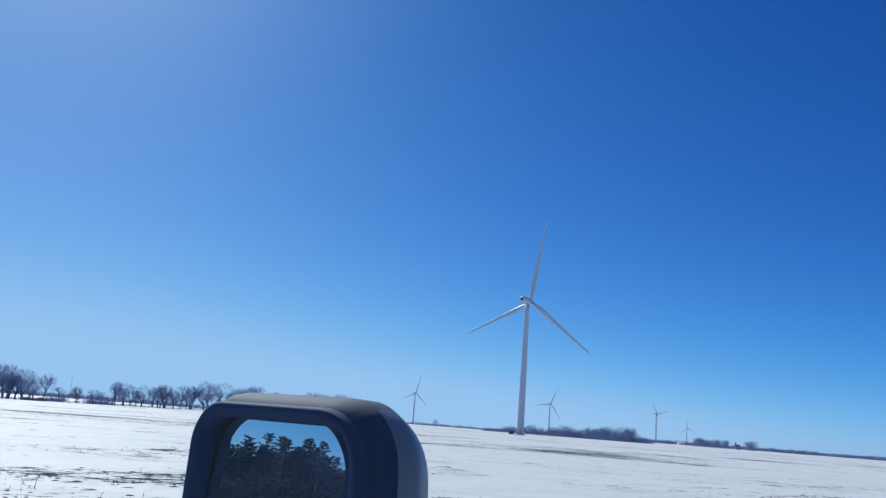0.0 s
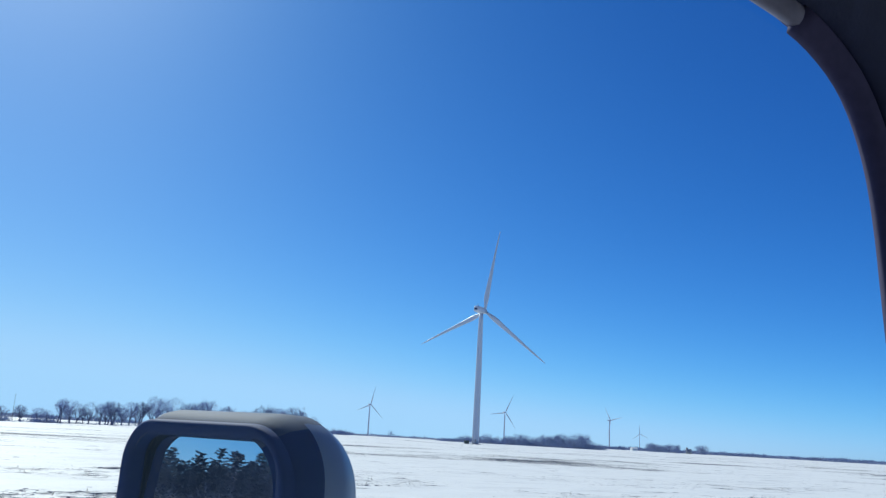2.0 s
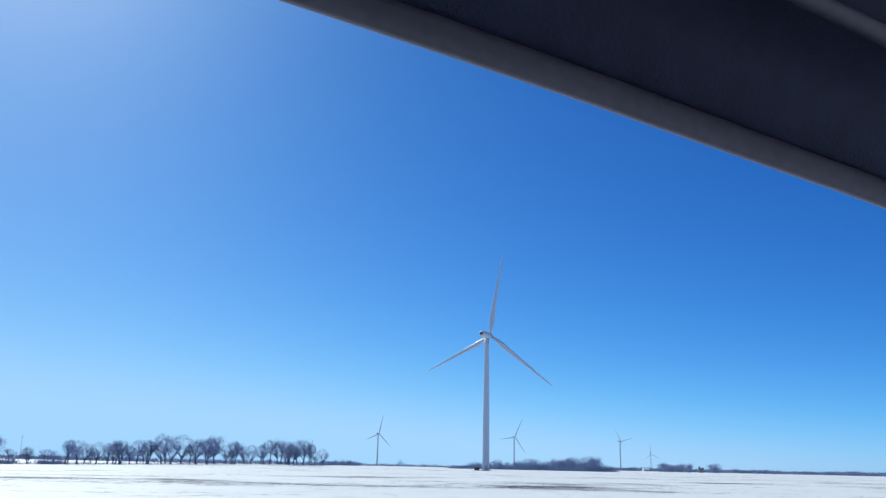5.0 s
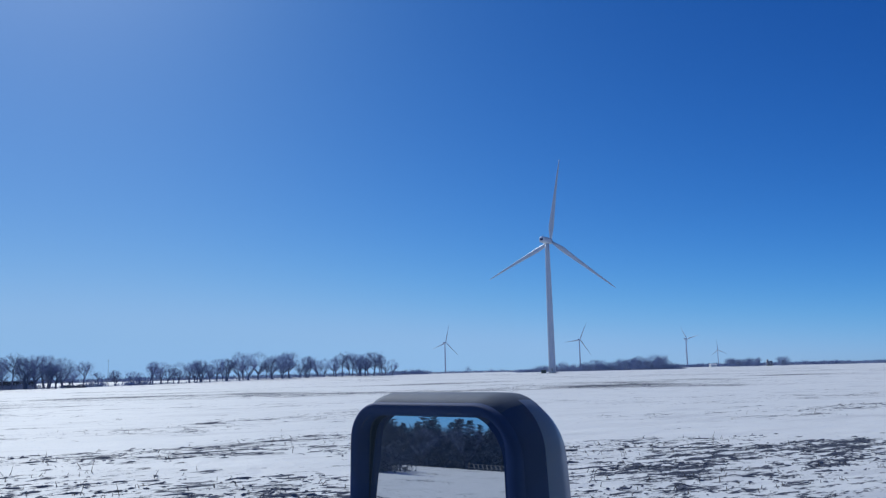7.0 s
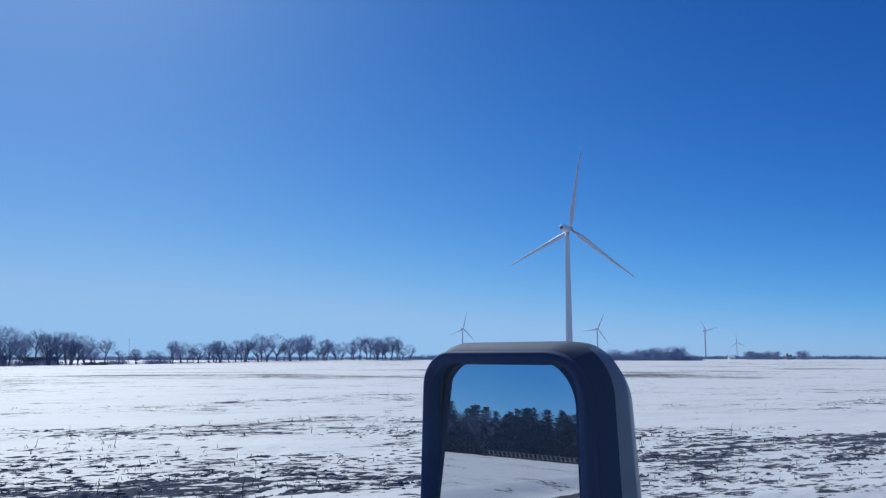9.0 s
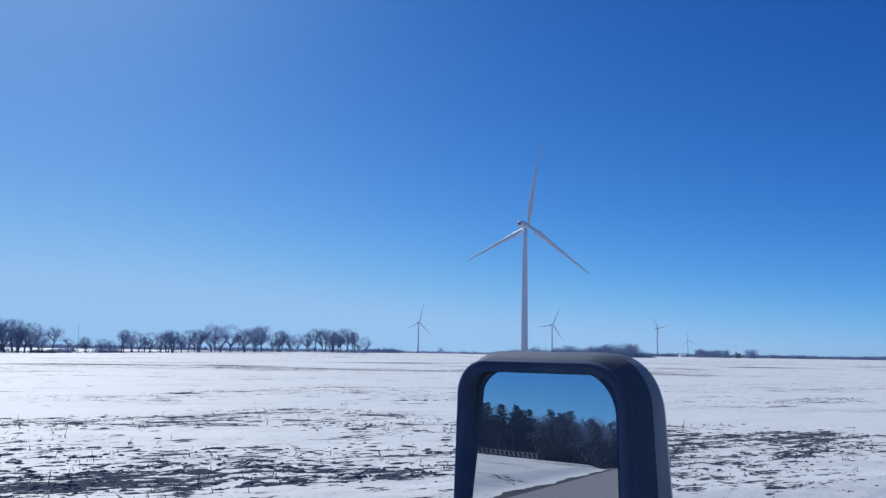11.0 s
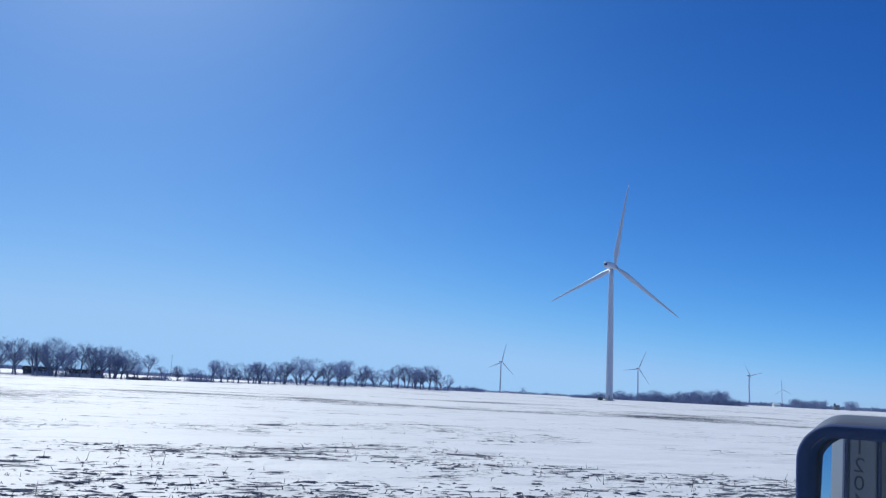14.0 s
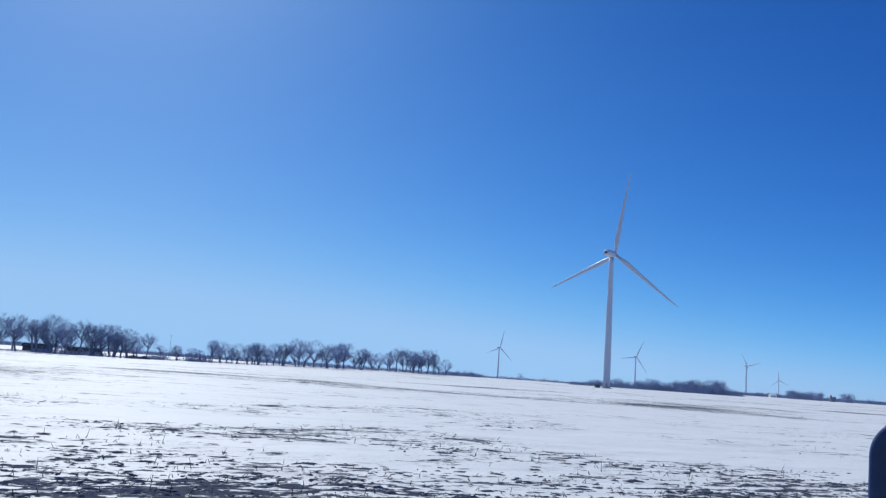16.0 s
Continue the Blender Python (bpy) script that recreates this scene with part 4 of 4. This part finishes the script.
part("windscreen_header", box_mesh("windscreen_header", (0.40, 0.86, 2.66), (2.24, 0.99, 2.9), CAB_PLASTIC, 0.02), truck, "unseen dark windscreen header that blocks light")
part("unseen_visor", box_mesh("unseen_visor", (0.50, 0.58, 2.72), (1.2, 0.80, 2.745), LINER, 0.01), truck, "unseen dark visor panel that blocks light")
part("floor", box_mesh("floor", (0.25, -1.78, 0.66), (2.36, 1.0, 0.75), CAB_PLASTIC, 0.01), truck, "dark rubber cab floor")
part("dashboard", box_mesh("dashboard", (0.4, 0.62, 1.35), (2.28, 1.15, 1.75), CAB_PLASTIC, 0.08), truck, "dark plastic dashboard")
part("hood", box_mesh("hood", (0.42, 1.0, 0.8), (2.2, 2.6, 1.62), DOOR_PAINT, 0.14), truck, "white painted hood")
part("grab_handle", (lambda vf: mesh_of("grab_handle", *vf, CAB_PLASTIC, True))(loft([ring(0.013, z, 10, cx=0.43 + 0.035 * math.sin((z - 2.2) / 0.5 * math.pi), cy=0.74) for z in np.linspace(2.2, 2.7, 9)])), truck, "black grab handle on the pillar")

# box body behind the cab, a little wider than it; its front corner shows in the mirror
part("service_body", box_mesh("service_body", (0.44, -6.4, 0.85), (2.16, -2.22, 3.3), TRUCK_PAINT, 0.02), truck, "grey-white box body")
part("headboard", box_mesh("headboard", (0.139, -2.18, 0.85), (2.48, -2.12, 3.4), TRUCK_PAINT, 0.01), truck, "grey-white headboard behind the cab")
part("corner_post", box_mesh("corner_post", (0.127, -2.17, 0.9), (0.1385, -2.10, 3.38), CAB_PLASTIC, 0.004), truck, "dark corner post")
part("number_panel", box_mesh("number_panel", (0.142, -2.118, 0.95), (0.219, -2.098, 3.36), TRUCK_PAINT, 0.004), truck, "grey corner panel with a number")
part("corner_post", box_mesh("corner_post", (0.223, -2.118, 0.9), (0.233, -2.09, 3.38), CAB_PLASTIC, 0.003), truck, "dark panel joint")
part("mud_guard", box_mesh("mud_guard", (0.105, -2.20, 0.95), (0.125, -2.14, 2.22), DOOR_PAINT, 0.005), truck, "white plastic mud guard")
wing = [(0.262 + 0.05 * math.sin(k / 8 * math.pi / 2), -1.79 - 0.22 * k / 8) for k in range(9)]
v = [(x, y, z) for z in (1.0, 2.85) for x, y in wing] + [(x + 0.02, y, z) for z in (1.0, 2.85) for x, y in wing]
f = [(i, i + 1, i + 10, i + 9) for i in range(8)] + [(18 + i, 27 + i, 28 + i, 19 + i) for i in range(8)]
f += [(9 + i, 10 + i, 28 + i, 27 + i) for i in range(8)] + [(i, 18 + i, 19 + i, 1 + i) for i in range(8)] + [(0, 9, 27, 18), (8, 26, 35, 17)]
part("cab_extender", mesh_of("cab_extender", v, f, TRUCK_PAINT, True), truck, "curved grey cab extender")
text = bpy.data.curves.new("lettering", "FONT")
text.body, text.size, text.extrude, text.space_line = "1\n2\n0\n4", 0.066, 0.001, 0.85
text.align_x = "CENTER"
tob = new("lettering_source", text)
dep = bpy.context.evaluated_depsgraph_get()
letters = bpy.data.meshes.new_from_object(tob.evaluated_get(dep))
bpy.data.objects.remove(tob)
letters.materials.clear()
letters.materials.append(LETTER)
part("lettering", letters, truck, "dark unit number", Matrix(((-1, 0, 0, 0.169), (0, 0, 1, -2.096), (0, 1, 0, 2.42), (0, 0, 0, 1))))
part("frame_rail", box_mesh("frame_rail", (0.9, -6.4, 0.55), (1.75, 2.4, 0.8), CAB_PLASTIC, 0.02), truck, "dark chassis frame")


def wheel(x, y):
    prof = [(0.24, -0.12), (0.40, -0.13), (0.44, -0.10), (0.45, 0.0), (0.44, 0.10), (0.40, 0.13), (0.24, 0.12)]
    rings = [[(w, r * math.cos(2 * math.pi * i / 32), r * math.sin(2 * math.pi * i / 32)) for i in range(32)] for r, w in prof]
    v, f = loft(rings, False)
    t = part("wheel", mesh_of("tyre", v, f, RUBBER, True), truck, "black truck tyre", pose(x, y, 0.455))
    v, f = loft([[(w, r * math.cos(2 * math.pi * i / 24), r * math.sin(2 * math.pi * i / 24)) for i in range(24)] for r, w in ((0.245, -0.1), (0.2, -0.06), (0.08, -0.04), (0.08, 0.04), (0.2, 0.06), (0.245, 0.1))])
    part("rim", mesh_of("rim", v, f, CHROME, True), t, "dull steel rim", Matrix())


for x in (0.46, 2.16):
    for y in (1.75, -4.6):
        wheel(x, y)

# the side mirror: its own frame has x across the glass, y up and z out of the glass

def mirror_frame():
    a = radians(214.4 - 60)  # bearing from the truck's heading
    n = Vector((math.sin(a), math.cos(a), 0))
    u = Vector((0, 0, 1)).cross(n)
    return Matrix(((u.x, 0, n.x, 0), (u.y, 0, n.y, 0), (u.z, 1, n.z, MIRROR_TOP), (0, 0, 0, 1)))


def rounded(left, right, top, bottom, r_top, r_bottom, z, flare=0.0, inner=0.0, n=13):
    """A rounded outline in the mirror's frame; flare widens its foot, inner its inner side alone."""
    pts = []
    r_out = r_top * 0.72  # the outer corner is tighter
    for cx, cy, r, a0 in ((right - r_top, top - r_top, r_top, 0), (left + r_out, top - r_out, r_out, 90), (left + r_bottom, bottom + r_bottom, r_bottom, 180), (right - r_bottom, bottom + r_bottom, r_bottom, 270)):
        for i in range(n):
            a = radians(a0 + 90 * i / (n - 1))
            x, y = cx + r * math.cos(a), cy + r * math.sin(a)
            k = 1 + (flare + (inner if x > 0 else 0.0)) * (-y) / 0.36
            pts.append((x * k, y, z))
    return pts


MF = mirror_frame()
v, f = loft([
    rounded(-0.100, 0.094, -0.020, -0.340, 0.046, 0.046, 0.000, 0.10),
    rounded(-0.107, 0.106, -0.010, -0.352, 0.052, 0.052, -0.004, 0.10),
    rounded(-0.111, 0.113, -0.003, -0.359, 0.056, 0.055, -0.016, 0.10, 0.04),
    rounded(-0.112, 0.119, 0.000, -0.362, 0.055, 0.056, -0.030, 0.10, 0.06),
    rounded(-0.110, 0.121, -0.001, -0.362, 0.052, 0.056, -0.048, 0.10, 0.12),
    rounded(-0.098, 0.110, -0.008, -0.354, 0.055, 0.056, -0.075, 0.09, 0.16),
    rounded(-0.070, 0.076, -0.032, -0.334, 0.056, 0.056, -0.098, 0.07),
    rounded(-0.030, 0.046, -0.070, -0.290, 0.040, 0.040, -0.110, 0.04),
], True, False)
N = 52  # points in one ring; the last face of each ring is the straight inner side
# the inner side is split off to take the painted sheen
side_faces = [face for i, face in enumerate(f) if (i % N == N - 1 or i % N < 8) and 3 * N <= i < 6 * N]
rim_faces = [face for i, face in enumerate(f) if (i % N == N - 1 or i % N < 7) and i < 3 * N]
side_mirror = part("side_mirror", mesh_of("side_mirror", v, [face for face in f if face not in side_faces and face not in rim_faces], HOUSING, True), truck, "tall grey plastic door mirror with rounded corners", MF)
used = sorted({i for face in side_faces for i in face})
part("side_sheen", mesh_of("side_sheen", [v[i] for i in used], [tuple(used.index(i) for i in face) for face in side_faces], SIDE_SHEEN, True), side_mirror, "inner housing side, coloured paler for its sheen", Matrix())
used = sorted({i for face in rim_faces for i in face})
part("side_rim", mesh_of("side_rim", [v[i] for i in used], [tuple(used.index(i) for i in face) for face in rim_faces], BEZEL, True), side_mirror, "dark rim wrapping round the inner side", Matrix())
v, f = loft([
    rounded(-0.1125, 0.112, -0.0095, -0.352, 0.054, 0.05, -0.006, 0.10),
    rounded(-0.1115, 0.111, -0.0105, -0.350, 0.053, 0.05, 0.001, 0.10),
    rounded(-0.108, 0.108, -0.0135, -0.347, 0.050, 0.048, 0.004, 0.10),
    rounded(-0.098, 0.096, -0.022, -0.338, 0.031, 0.03, 0.000, 0.10),
    rounded(-0.096, 0.094, -0.024, -0.336, 0.029, 0.03, -0.012, 0.10),
], False)
part("bezel", mesh_of("bezel", v, f, BEZEL, True), side_mirror, "dark blue-black rim round the glass", Matrix())
g = rounded(-0.098, 0.096, -0.022, -0.338, 0.030, 0.03, 0.0, 0.10)
part("mirror_glass", mesh_of("mirror_glass", [(x, y, 0) for x, y, _ in g], [tuple(range(len(g)))], MIRROR), side_mirror, "flat rear-view mirror glass", pose(0, -0.18, -0.008) @ pose(0, 0, 0, -3.7) @ pose(0, 0.18, 0))
for low, foot in ((-0.30, -0.36), (-0.335, -0.72)):
    v, f = [], []
    tube((0.05, low, -0.08), (0.528, foot, -0.433), 0.016, 0.018, 10, v, f)
    part("mount_arm", mesh_of("mount_arm", v, f, BEZEL, True), side_mirror, "black steel mirror arm", Matrix())
